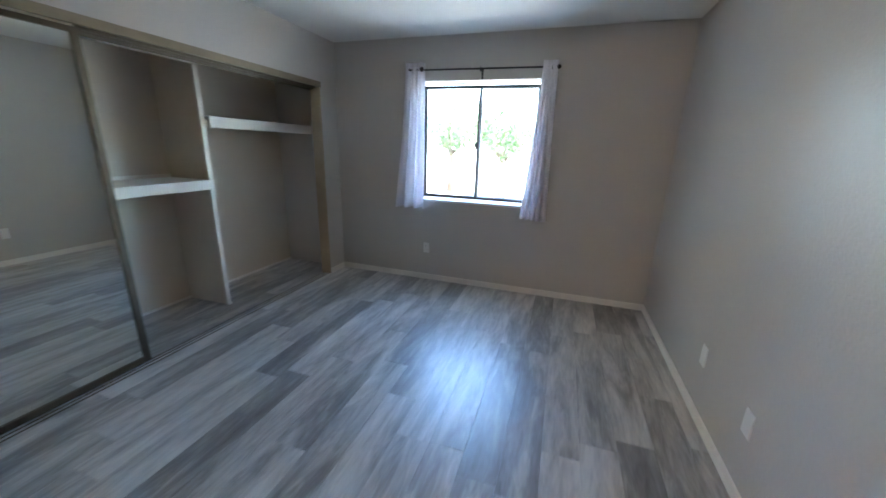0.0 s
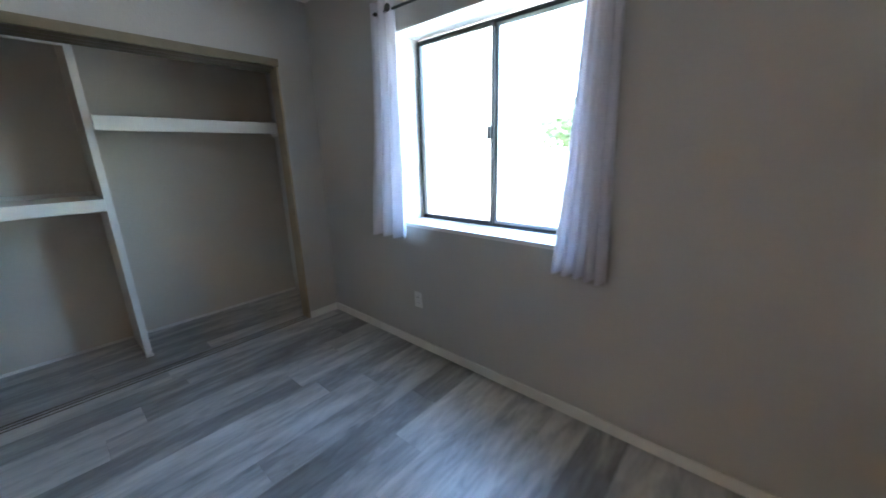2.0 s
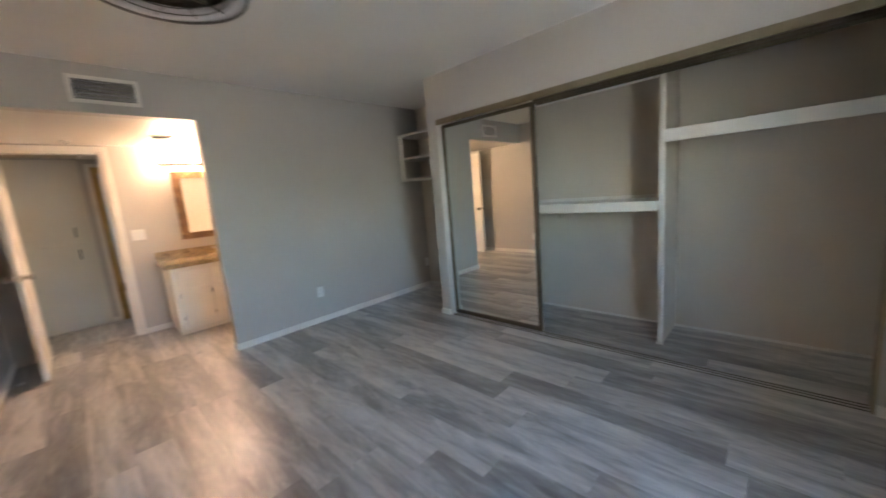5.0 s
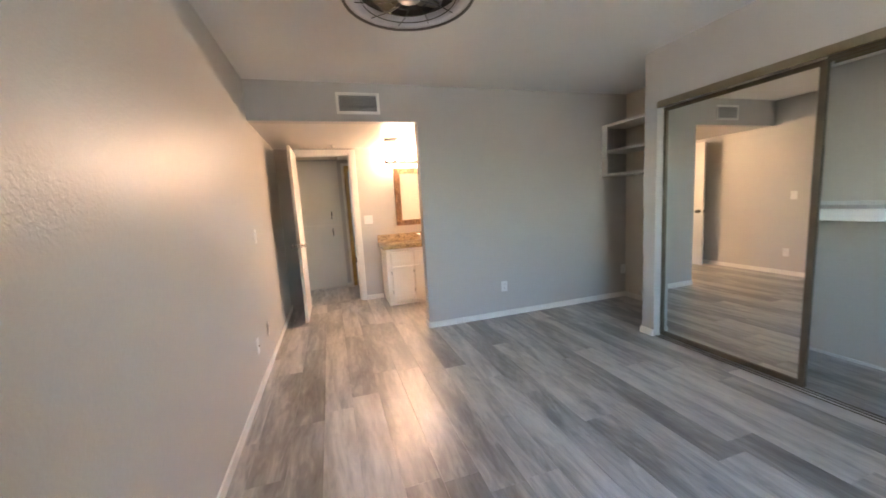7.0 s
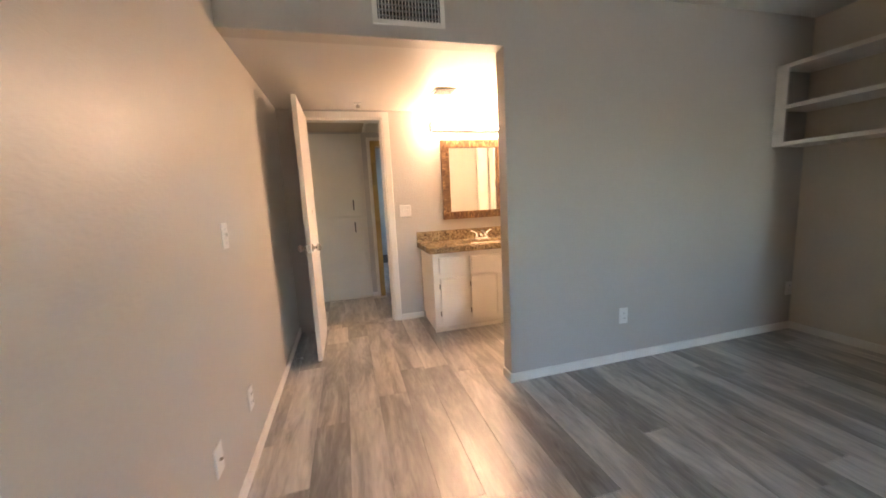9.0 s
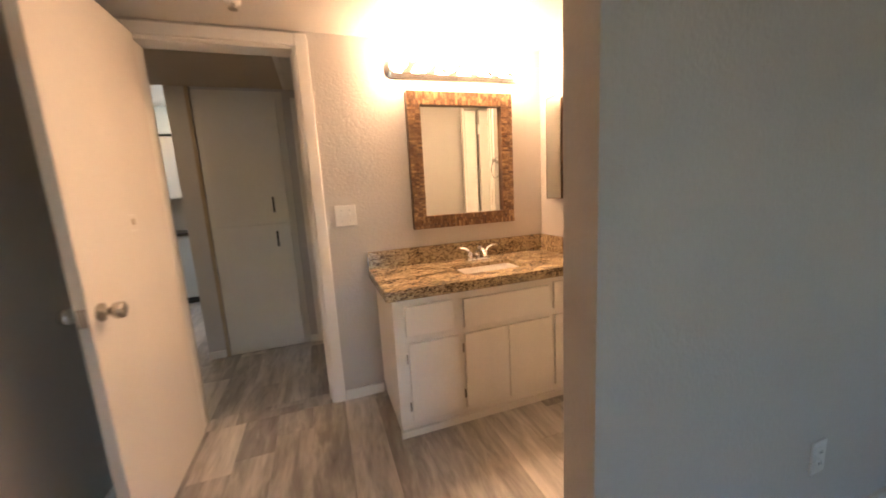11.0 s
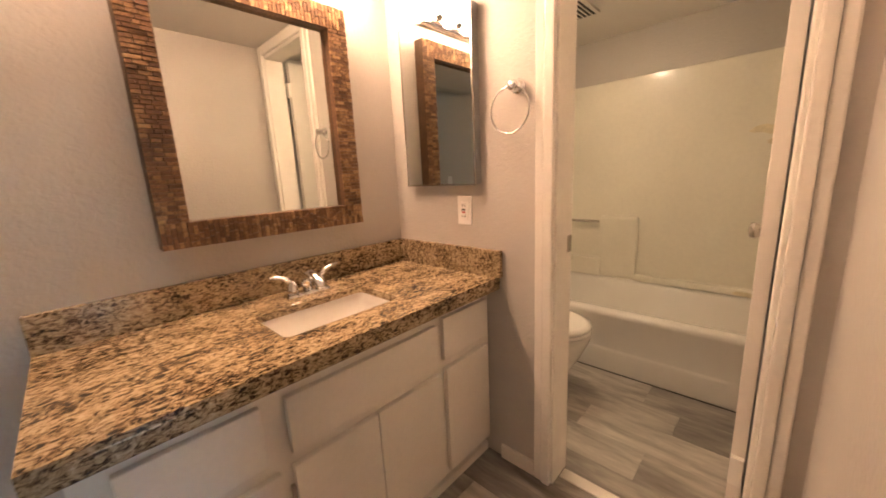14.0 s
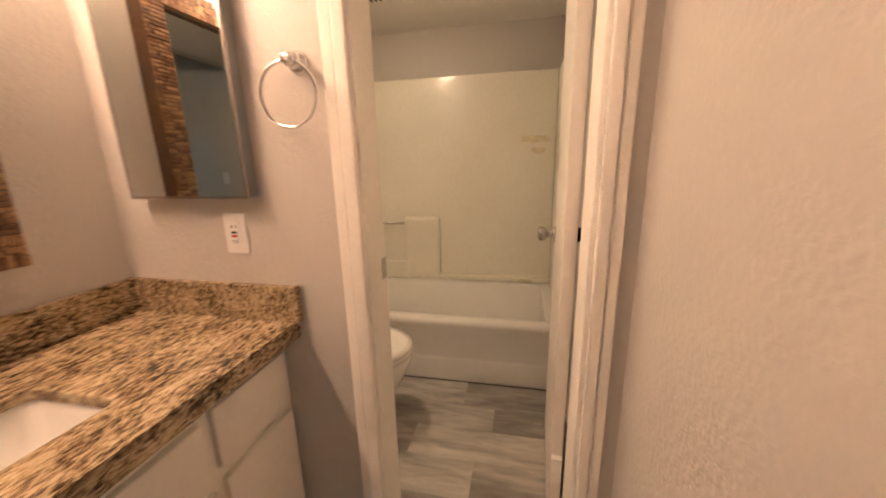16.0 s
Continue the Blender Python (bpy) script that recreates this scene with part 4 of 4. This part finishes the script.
tr = thing("towel_ring", "chrome towel ring on the textured wall", "towel ring")
part("rosette", lathe(bmesh.new(), [(0.026, 0), (0.026, 0.006), (0.020, 0.012), (0.013, 0.016), (0.013, 0.040), (0.017, 0.044), (0.015, 0.052), (0.005, 0.054)], (XA, -1.712, 1.465), "x", 24), CHROME, tr)
pts = [(XA + 0.036, -1.726 + 0.073 * math.sin(a), 1.392 + 0.073 * math.cos(a)) for a in [2 * math.pi * k / 48 for k in range(49)]]
part("ring", tube(bmesh.new(), pts, 0.0042, 10, False), CHROME, tr)

# ---------------------------------------------------------------- bathroom
TX = -2.205
tub = thing("bathtub", "white alcove bathtub with a stepped apron", "bathtub")
NY = YA - 0.013
bm = bmesh.new()
prof = [(TX, 0.0), (TX + 0.002, 0.128), (TX - 0.003, 0.140), (TX - 0.006, 0.150), (TX + 0.006, 0.32), (TX + 0.012, 0.345), (TX + 0.013, 0.362), (TX + 0.004, 0.377), (TX - 0.055, 0.382),
        (TX - 0.105, 0.355), (TX - 0.150, 0.12), (TX - 0.22, 0.06), (TX - 0.56, 0.06), (TX - 0.63, 0.12), (TX - 0.66, 0.355), (TX - 0.69, 0.380), (BX + 0.02, 0.385)]
rows = [[bm.verts.new((x, y, z)) for x, z in prof] for y in (BYS + 0.03, NY - 0.03)]
for i in range(len(prof) - 1):
    f = bm.faces.new((rows[0][i], rows[0][i + 1], rows[1][i + 1], rows[1][i]))
    f.smooth = True
part("tub", bm, PORCELAIN, tub)
for a, b in ((BYS + 0.002, BYS + 0.09), (NY - 0.09, NY - 0.002)):
    part("tub_end", boxes((BX + 0.02, TX - 0.015, a, b, 0.06, 0.379), bevel=0.004), PORCELAIN, tub)
part("caulk", boxes((TX - 0.004, TX + 0.006, BYS + 0.03, NY - 0.03, 0, 0.004)), SUBFLOOR, tub, "dark seam along the floor")
sur = thing("tub_surround", "glossy off-white moulded tub surround with stained patches", "tub surround")
ST = 1.775
part("back_panel", boxes((BX + 0.002, BX + 0.028, BYS + 0.03, NY - 0.03, 0.386, ST), bevel=0.006), ACRYLIC, sur)
part("end_panel", boxes((BX + 0.02, TX - 0.02, BYS + 0.002, BYS + 0.028, 0.38, ST), bevel=0.006), ACRYLIC, sur)
part("end_panel", boxes((BX + 0.02, TX - 0.02, NY - 0.028, NY - 0.002, 0.38, ST), bevel=0.006), ACRYLIC, sur)
part("ledge", boxes((BX + 0.02, BX + 0.075, -1.76, NY - 0.03, 0.38, 0.425), bevel=0.015), ACRYLIC, sur, "low moulded ledge")
part("column", boxes((BX + 0.02, BX + 0.068, -2.01, -1.748, 0.38, 0.845), bevel=0.024), ACRYLIC, sur, "moulded upright step")
part("shelf", boxes((BX + 0.02, BX + 0.080, BYS + 0.02, -1.99, 0.38, 0.52), bevel=0.015), ACRYLIC, sur, "moulded soap ledge")
rnd = random.Random(4)
for cy, cz, w, h in ((-1.10, 1.36, 0.20, 0.05), (-1.08, 1.29, 0.09, 0.045), (-1.14, 0.40, 0.13, 0.03)):
    bm = bmesh.new()
    ring = [bm.verts.new((BX + (0.0288 if cz > 0.6 else 0.0758), cy + w / 2 * math.cos(a) * (0.8 + 0.4 * rnd.random()), cz + h / 2 * math.sin(a) * (0.7 + 0.6 * rnd.random()))) for a in [2 * math.pi * k / 22 for k in range(22)]]
    bm.faces.new(ring)
    part("stain", bm, STAIN, sur, "faint yellow adhesive stain")
gb = thing("grab_bar", "short metal bar across the tub corner", "grab bar")
part("bar", tube(bmesh.new(), [(BX + 0.075, BYS + 0.029, 0.80), (BX + 0.075, -2.008, 0.80)], 0.011, 12), NICKEL, gb)
sh = thing("shower_head", "bronze-toned shower head on a bent arm", "shower head")
part("arm", tube(bmesh.new(), [(-2.66, BYS + 0.001, 1.93), (-2.66, BYS + 0.05, 1.935), (-2.66, BYS + 0.10, 1.90), (-2.66, BYS + 0.125, 1.865)], 0.009, 10), NICKEL, sh)
part("head", tube(bmesh.new(), [(-2.66, BYS + 0.12, 1.875), (-2.66, BYS + 0.14, 1.85), (-2.66, BYS + 0.175, 1.80), (-2.66, BYS + 0.18, 1.792)], [0.012, 0.018, 0.036, 0.034], 18), NICKEL, sh)
tv = thing("tub_faucet", "nickel tub spout and valve on the surround", "faucet")
part("spout", tube(bmesh.new(), [(-2.68, BYS + 0.028, 0.52), (-2.68, BYS + 0.10, 0.52), (-2.68, BYS + 0.145, 0.505)], [0.026, 0.024, 0.020], 16), NICKEL, tv)
part("valve", lathe(bmesh.new(), [(0.07, 0.028), (0.066, 0.036), (0.03, 0.04), (0.028, 0.075), (0.014, 0.08)], (-2.68, BYS, 0.72), "y", 28), NICKEL, tv, "round valve plate")
part("overflow", lathe(bmesh.new(), [(0.036, 0.090), (0.034, 0.096), (0.01, 0.099)], (-2.56, BYS, 0.31), "y", 20), NICKEL, tv, "overflow plate")

wc = thing("toilet", "white porcelain toilet with closed lid", "toilet")
WX, WTIP = -1.80, -1.655
def oval(bm, sections, seg=32):
    rings = []
    for cy, rx, ry, z in sections:
        rings.append([bm.verts.new((WX + rx * math.cos(a), cy + ry * math.sin(a) * (1.0 if math.sin(a) > 0 else 0.85), z)) for a in [2 * math.pi * k / seg for k in range(seg)]])
    for a, b in zip(rings, rings[1:]):
        for i in range(seg):
            f = bm.faces.new((a[i], a[(i + 1) % seg], b[(i + 1) % seg], b[i]))
            f.smooth = True
    bm.faces.new(rings[0])
    bm.faces.new(rings[-1])
    return bm
part("bowl", oval(bmesh.new(), [(-1.97, 0.105, 0.22, 0.0), (-1.97, 0.10, 0.21, 0.06), (-1.96, 0.10, 0.19, 0.14), (-1.92, 0.14, 0.22, 0.25), (-1.89, 0.175, 0.235, 0.35), (-1.89, 0.18, 0.24, 0.385)]), PORCELAIN, wc)
part("seat", oval(bmesh.new(), [(-1.89, 0.178, 0.238, 0.388), (-1.89, 0.185, 0.243, 0.392), (-1.89, 0.185, 0.243, 0.404), (-1.89, 0.18, 0.238, 0.408)]), PORCELAIN, wc)
part("lid", oval(bmesh.new(), [(-1.89, 0.178, 0.236, 0.411), (-1.89, 0.184, 0.242, 0.415), (-1.89, 0.182, 0.240, 0.428), (-1.89, 0.15, 0.21, 0.436)]), PORCELAIN, wc)
part("tank", boxes((WX - 0.21, WX + 0.21, BYS + 0.005, BYS + 0.20, 0.36, 0.70), bevel=0.02), PORCELAIN, wc)
part("tank_lid", boxes((WX - 0.22, WX + 0.22, BYS + 0.003, BYS + 0.21, 0.702, 0.735), bevel=0.01), PORCELAIN, wc)
# Unseen fill lamp, added to brighten the tub and bathroom floor.
bl_ = thing("bathroom_light", "unseen domed ceiling light added to brighten the bathroom", "lamp")
part("base", lathe(bmesh.new(), [(0.11, 0), (0.11, -0.012), (0.095, -0.014)], (-1.70, -1.95, BZ), "z", 32), CHROME, bl_)
part("dome", lathe(bmesh.new(), [(0.095, -0.014), (0.088, -0.035), (0.06, -0.055), (0.02, -0.064)], (-1.70, -1.95, BZ), "z", 32), FILLGLOW, bl_, "glowing frosted dome of the added light")
bv = thing("bathroom_vent", "slatted exhaust vent in the bathroom ceiling", "vent")
part("frame", boxes((-2.45, -2.20, -2.15, -1.90, BZ - 0.012, BZ), bevel=0.003), TRIM, bv)
for k in range(9):
    part("slat", boxes((-2.44, -2.21, -2.135 + 0.025 * k, -2.123 + 0.025 * k, BZ - 0.015, BZ - 0.0115)), SLOT, bv, "dark slot")

# ---------------------------------------------------------------- hall, kitchen, far room
cb = thing("hall_cupboard", "grey-white built-in hall cupboard with two flat doors", "cupboard")
part("frame", frame_rect(0.386, 1.004, HY - 0.028, HY + 0.004, 0.002, 2.074, 0.055), HALLPAINT, cb)
part("rail", boxes((0.441, 0.949, HY - 0.028, HY + 0.003, 1.045, 1.085)), HALLPAINT, cb)
for z0, z1, hz in ((0.045, 1.052, 0.87), (1.075, 2.035, 1.145)):
    d = part("cabinet_door", boxes((0.435, 0.965, HY + 0.004, HY + 0.022, z0, z1), bevel=0.003), HALLPAINT, cb)
    part("handle", boxes((0.532, 0.546, HY + 0.034, HY + 0.044, hz, hz + 0.125), (0.534, 0.544, HY + 0.022, HY + 0.034, hz + 0.012, hz + 0.022), (0.534, 0.544, HY + 0.022, HY + 0.034, hz + 0.103, hz + 0.113), bevel=0.001), BLACK, d, "black bar handle")
rg = thing("return_vent", "slatted return-air vent in the hall ceiling", "vent")
GX0, GX1, GY0, GY1, GZ = -0.10, 0.37, -3.40, -2.54, 2.095
part("frame", boxes((GX0, GX1, GY0, GY0 + 0.03, GZ - 0.012, GZ), (GX0, GX1, GY1 - 0.03, GY1, GZ - 0.012, GZ),
                    (GX0, GX0 + 0.03, GY0 + 0.03, GY1 - 0.03, GZ - 0.012, GZ), (GX1 - 0.03, GX1, GY0 + 0.03, GY1 - 0.03, GZ - 0.012, GZ), bevel=0.003), TRIM, rg)
part("backing", boxes((GX0 + 0.03, GX1 - 0.03, GY0 + 0.03, GY1 - 0.03, GZ - 0.003, GZ)), SLOT, rg, "dark duct behind the slats")
for k in range(27):
    y = GY0 + 0.045 + k * 0.029
    part("slat", boxes((GX0 + 0.03, GX1 - 0.03, y, y + 0.012, GZ - 0.010, GZ - 0.005)), TRIM, rg)
kb = thing("kitchen_base_cabinet", "pale kitchen base cabinet under a dark worktop", "cabinet")
part("body", boxes((1.3, 3.9, -6.0, -5.42, 0.09, 0.87)), KITCH, kb)
part("toe_kick", boxes((1.3, 3.9, -6.0, -5.48, 0.0, 0.09)), SLOT, kb)
for k in range(4):
    part("cabinet_door", boxes((1.33 + 0.64 * k, 1.93 + 0.64 * k, -5.42, -5.40, 0.12, 0.84), bevel=0.003), KITCH, kb)
kt = solid("kitchen_worktop", boxes((1.28, 3.92, -6.0, -5.37, 0.872, 0.912), bevel=0.004), DARKTOP, "dark stone kitchen worktop", "worktop")
ku = thing("kitchen_wall_cabinet", "white kitchen wall cabinet beside the microwave", "cabinet")
part("body", boxes((1.3, 2.0, -6.0, -5.68, 1.33, 2.10), (2.0, 2.78, -6.0, -5.68, 1.72, 2.10)), HALLPAINT, ku)
for a, b, z in ((1.31, 1.65, 1.34), (1.66, 1.99, 1.34), (2.01, 2.38, 1.73), (2.39, 2.77, 1.73)):
    part("cabinet_door", boxes((a, b, -5.68, -5.66, z, 2.09), bevel=0.003), HALLPAINT, ku)
mw = thing("microwave", "black over-range microwave under the wall cabinet", "microwave")
part("body", boxes((2.0, 2.76, -6.0, -5.62, 1.33, 1.72), bevel=0.006), BLACK, mw)
part("door", boxes((2.18, 2.755, -5.62, -5.60, 1.34, 1.71), bevel=0.004), SLOT, mw, "dark glass door")
part("handle", tube(bmesh.new(), [(2.17, -5.585, 1.38), (2.17, -5.585, 1.67)], 0.009, 8), BLACK, mw)
setting("trim_kitchen_soffit", boxes((1.17, 3.99, -6.0, -5.62, 2.12, 2.44)), PALEBLUE, "painted soffit above the kitchen cabinets", "trim")
# First lamp is the kitchen's; second is unseen, added to light the hall cupboard.
for lx, ly, lz in ((1.889, -5.20, 2.44), (1.75, -2.95, 2.095)):
    kl = thing("recessed_light", "round recessed ceiling light, lit; the hall one an added fill", "lamp", "recessed lights")
    part("trim_ring", lathe(bmesh.new(), [(0.085, 0), (0.085, -0.006), (0.07, -0.008)], (lx, ly, lz), "z", 28), PLASTIC, kl)
    part("lens", lathe(bmesh.new(), [(0.068, -0.009), (0.068, -0.011), (0.01, -0.012)], (lx, ly, lz), "z", 28), CANGLOW, kl, "glowing lens")

# ---------------------------------------------------------------- outside the window
nb = thing("neighbour_building", "cream stucco building wing outside the window", "building")
part("wall", boxes((-9.0, -3.7, 4.4, 8.4, -0.15, 5.4)), STUCCO, nb)
part("roof", boxes((-9.3, -3.4, 4.1, 8.7, 5.4, 5.6), bevel=0.02), BRONZE, nb, "dark flat roof edge")


def tree(x, y, h, seed, label):
    """A small tree: tapered trunk, forking limbs and many leaf clumps."""
    rnd = random.Random(seed)
    ob = thing("tree", label, "tree", "trees outside")
    bm, tips = bmesh.new(), []
    tube(bm, [(x, y, -0.15), (x + 0.05, y, h * 0.25), (x - 0.04, y + 0.05, h * 0.45)], [0.13, 0.09, 0.07], 9)
    for k in range(9):
        a, l = k * 0.7 + rnd.random() * 0.5, h * (0.25 + 0.25 * rnd.random())
        p0 = Vector((x - 0.04, y + 0.05, h * (0.33 + 0.012 * k)))
        p1 = p0 + Vector((math.cos(a) * l * 0.4, math.sin(a) * l * 0.4, l * 0.45))
        p2 = p0 + Vector((math.cos(a) * l * 0.85, math.sin(a) * l * 0.85, l * (0.6 + 0.5 * rnd.random())))
        tube(bm, [p0, p1, p2], [0.045, 0.028, 0.010], 6)
        tips += [p1, p2, (p1 + p2) / 2]
    part("trunk", bm, BARK, ob)
    verts, faces = [], []
    for _ in range(3200):
        c = rnd.choice(tips) + Vector([rnd.gauss(0, h * 0.085) for _ in range(3)])
        d, e = Vector([rnd.gauss(0, 1) for _ in range(3)]).normalized(), Vector([rnd.gauss(0, 1) for _ in range(3)]).normalized()
        s, i = 0.05 + 0.05 * rnd.random(), len(verts)
        verts += [c - d * s, c + e * s * 0.5, c + d * s, c - e * s * 0.5]
        faces.append((i, i + 1, i + 2, i + 3))
    me = bpy.data.meshes.new("crown")
    me.from_pydata([tuple(q) for q in verts], [], faces)
    me.materials.append(LEAF)
    cr = new("crown", me)
    cr.parent = ob
    return ob


tree(-1.5, 11.2, 2.9, 3, "small green leafy tree on pale ground")
tree(-3.6, 12.6, 3.3, 8, "green leafy tree behind the yard")
tree(1.2, 13.0, 3.2, 21, "taller green leafy tree far from the window")

# ---------------------------------------------------------------- mosaic chips of the mirror frame
rnd = random.Random(9)
chips = []


def strip(x0, x1, z0, z1, upright):
    """Rows of chips that fill one side of the frame, with staggered joints."""
    if upright:
        n = round((x1 - x0) / 0.0135)
        for i in range(n):
            a, b, z = x0 + (x1 - x0) * i / n, x0 + (x1 - x0) * (i + 1) / n, z0
            while z < z1 - 0.004:
                e = min(z1, z + 0.016 + 0.022 * rnd.random())
                e = z1 if z1 - e < 0.010 else e
                chips.append((a, b, z, e))
                z = e
    else:
        n = round((z1 - z0) / 0.0125)
        for i in range(n):
            a, b, x = z0 + (z1 - z0) * i / n, z0 + (z1 - z0) * (i + 1) / n, x0
            while x < x1 - 0.004:
                e = min(x1, x + 0.016 + 0.022 * rnd.random())
                e = x1 if x1 - e < 0.010 else e
                chips.append((x, e, a, b))
                x = e


strip(MX0, MX1, MZ0, MZ0 + MW, True)
strip(MX0, MX1, MZ1 - MW, MZ1, True)
strip(MX0, MX0 + MW, MZ0 + MW, MZ1 - MW, False)
strip(MX1 - MW, MX1, MZ0 + MW, MZ1 - MW, False)
chips.sort(key=lambda c: c[2])


def chip(bm, x0, x1, z0, z1):
    g, d = 0.0007, 0.0025 + 0.0035 * rnd.random()
    x0, x1, z0, z1, y0, y1 = x0 + g, x1 - g, z0 + g, z1 - g, MF, MF + d
    k = 0.0009
    lo = [bm.verts.new(p) for p in ((x0, y0, z0), (x1, y0, z0), (x1, y0, z1), (x0, y0, z1))]
    hi = [bm.verts.new(p) for p in ((x0 + k, y1, z0 + k), (x1 - k, y1, z0 + k), (x1 - k, y1, z1 - k), (x0 + k, y1, z1 - k))]
    for i in range(4):
        bm.faces.new((lo[i], lo[(i + 1) % 4], hi[(i + 1) % 4], hi[i]))
    bm.faces.new(hi)


for c in chips[:300]:
    b_ = bmesh.new()
    chip(b_, *c)
    part("mosaic_chip", b_, MOSAIC, mir)
b_ = bmesh.new()
for c in chips[300:]:
    chip(b_, *c)
tagged(part("mosaic", b_, MOSAIC, mir), kind="stuff")

# ---------------------------------------------------------------- floor planks
rnd = random.Random(2)
PW, PL = 0.181, 1.22


def plank(bm, x0, x1, y0, y1):
    g, k, z0, z1 = 0.0003, 0.0006, -0.006, 0.0
    x0, x1, y0, y1 = x0 + g, x1 - g, y0 + g, y1 - g
    lo = [bm.verts.new(p) for p in ((x0, y0, z0), (x1, y0, z0), (x1, y1, z0), (x0, y1, z0))]
    mid = [bm.verts.new(p) for p in ((x0, y0, z1 - k), (x1, y0, z1 - k), (x1, y1, z1 - k), (x0, y1, z1 - k))]
    hi = [bm.verts.new(p) for p in ((x0 + k, y0 + k, z1), (x1 - k, y0 + k, z1), (x1 - k, y1 - k, z1), (x0 + k, y1 - k, z1))]
    for a, b in ((lo, mid), (mid, hi)):
        for i in range(4):
            bm.faces.new((a[i], a[(i + 1) % 4], b[(i + 1) % 4], b[i]))
    bm.faces.new(hi)


def lay(x0, x1, y0, y1, seed):
    """Planks along y, row by row, with random end joints, cut to the room."""
    r = random.Random(seed)
    x = x0
    while x < x1 - 0.01:
        xe = min(x1, x + PW)
        y = y0 - r.random() * PL
        while y < y1:
            a, b = max(y, y0), min(y + PL, y1)
            if b - a > 0.02:
                bm = bmesh.new()
                plank(bm, x, xe, a, b)
                part("plank", bm, PLANK, floor_ob)
            y += PL
        x = xe


XS = XBACK + 14 * PW
lay(XBACK, XS, YS, YN, 1)
lay(XS, XE, YV, YN, 2)
lay(XA, XS, YV, YA, 3)
lay(XA - 0.12, XA, BY0, BY1, 7)
lay(-2.20, XA - 0.12, BYS, YA - 0.012, 4)
lay(DX0, DX1, YV - 0.12, YV, 8)
lay(-0.70, 1.9, HY, YV - 0.12, 5)
lay(-0.70, 0.78, -6.0, HY, 6)
lay(HX1, 2.6, -5.5, HY, 9)
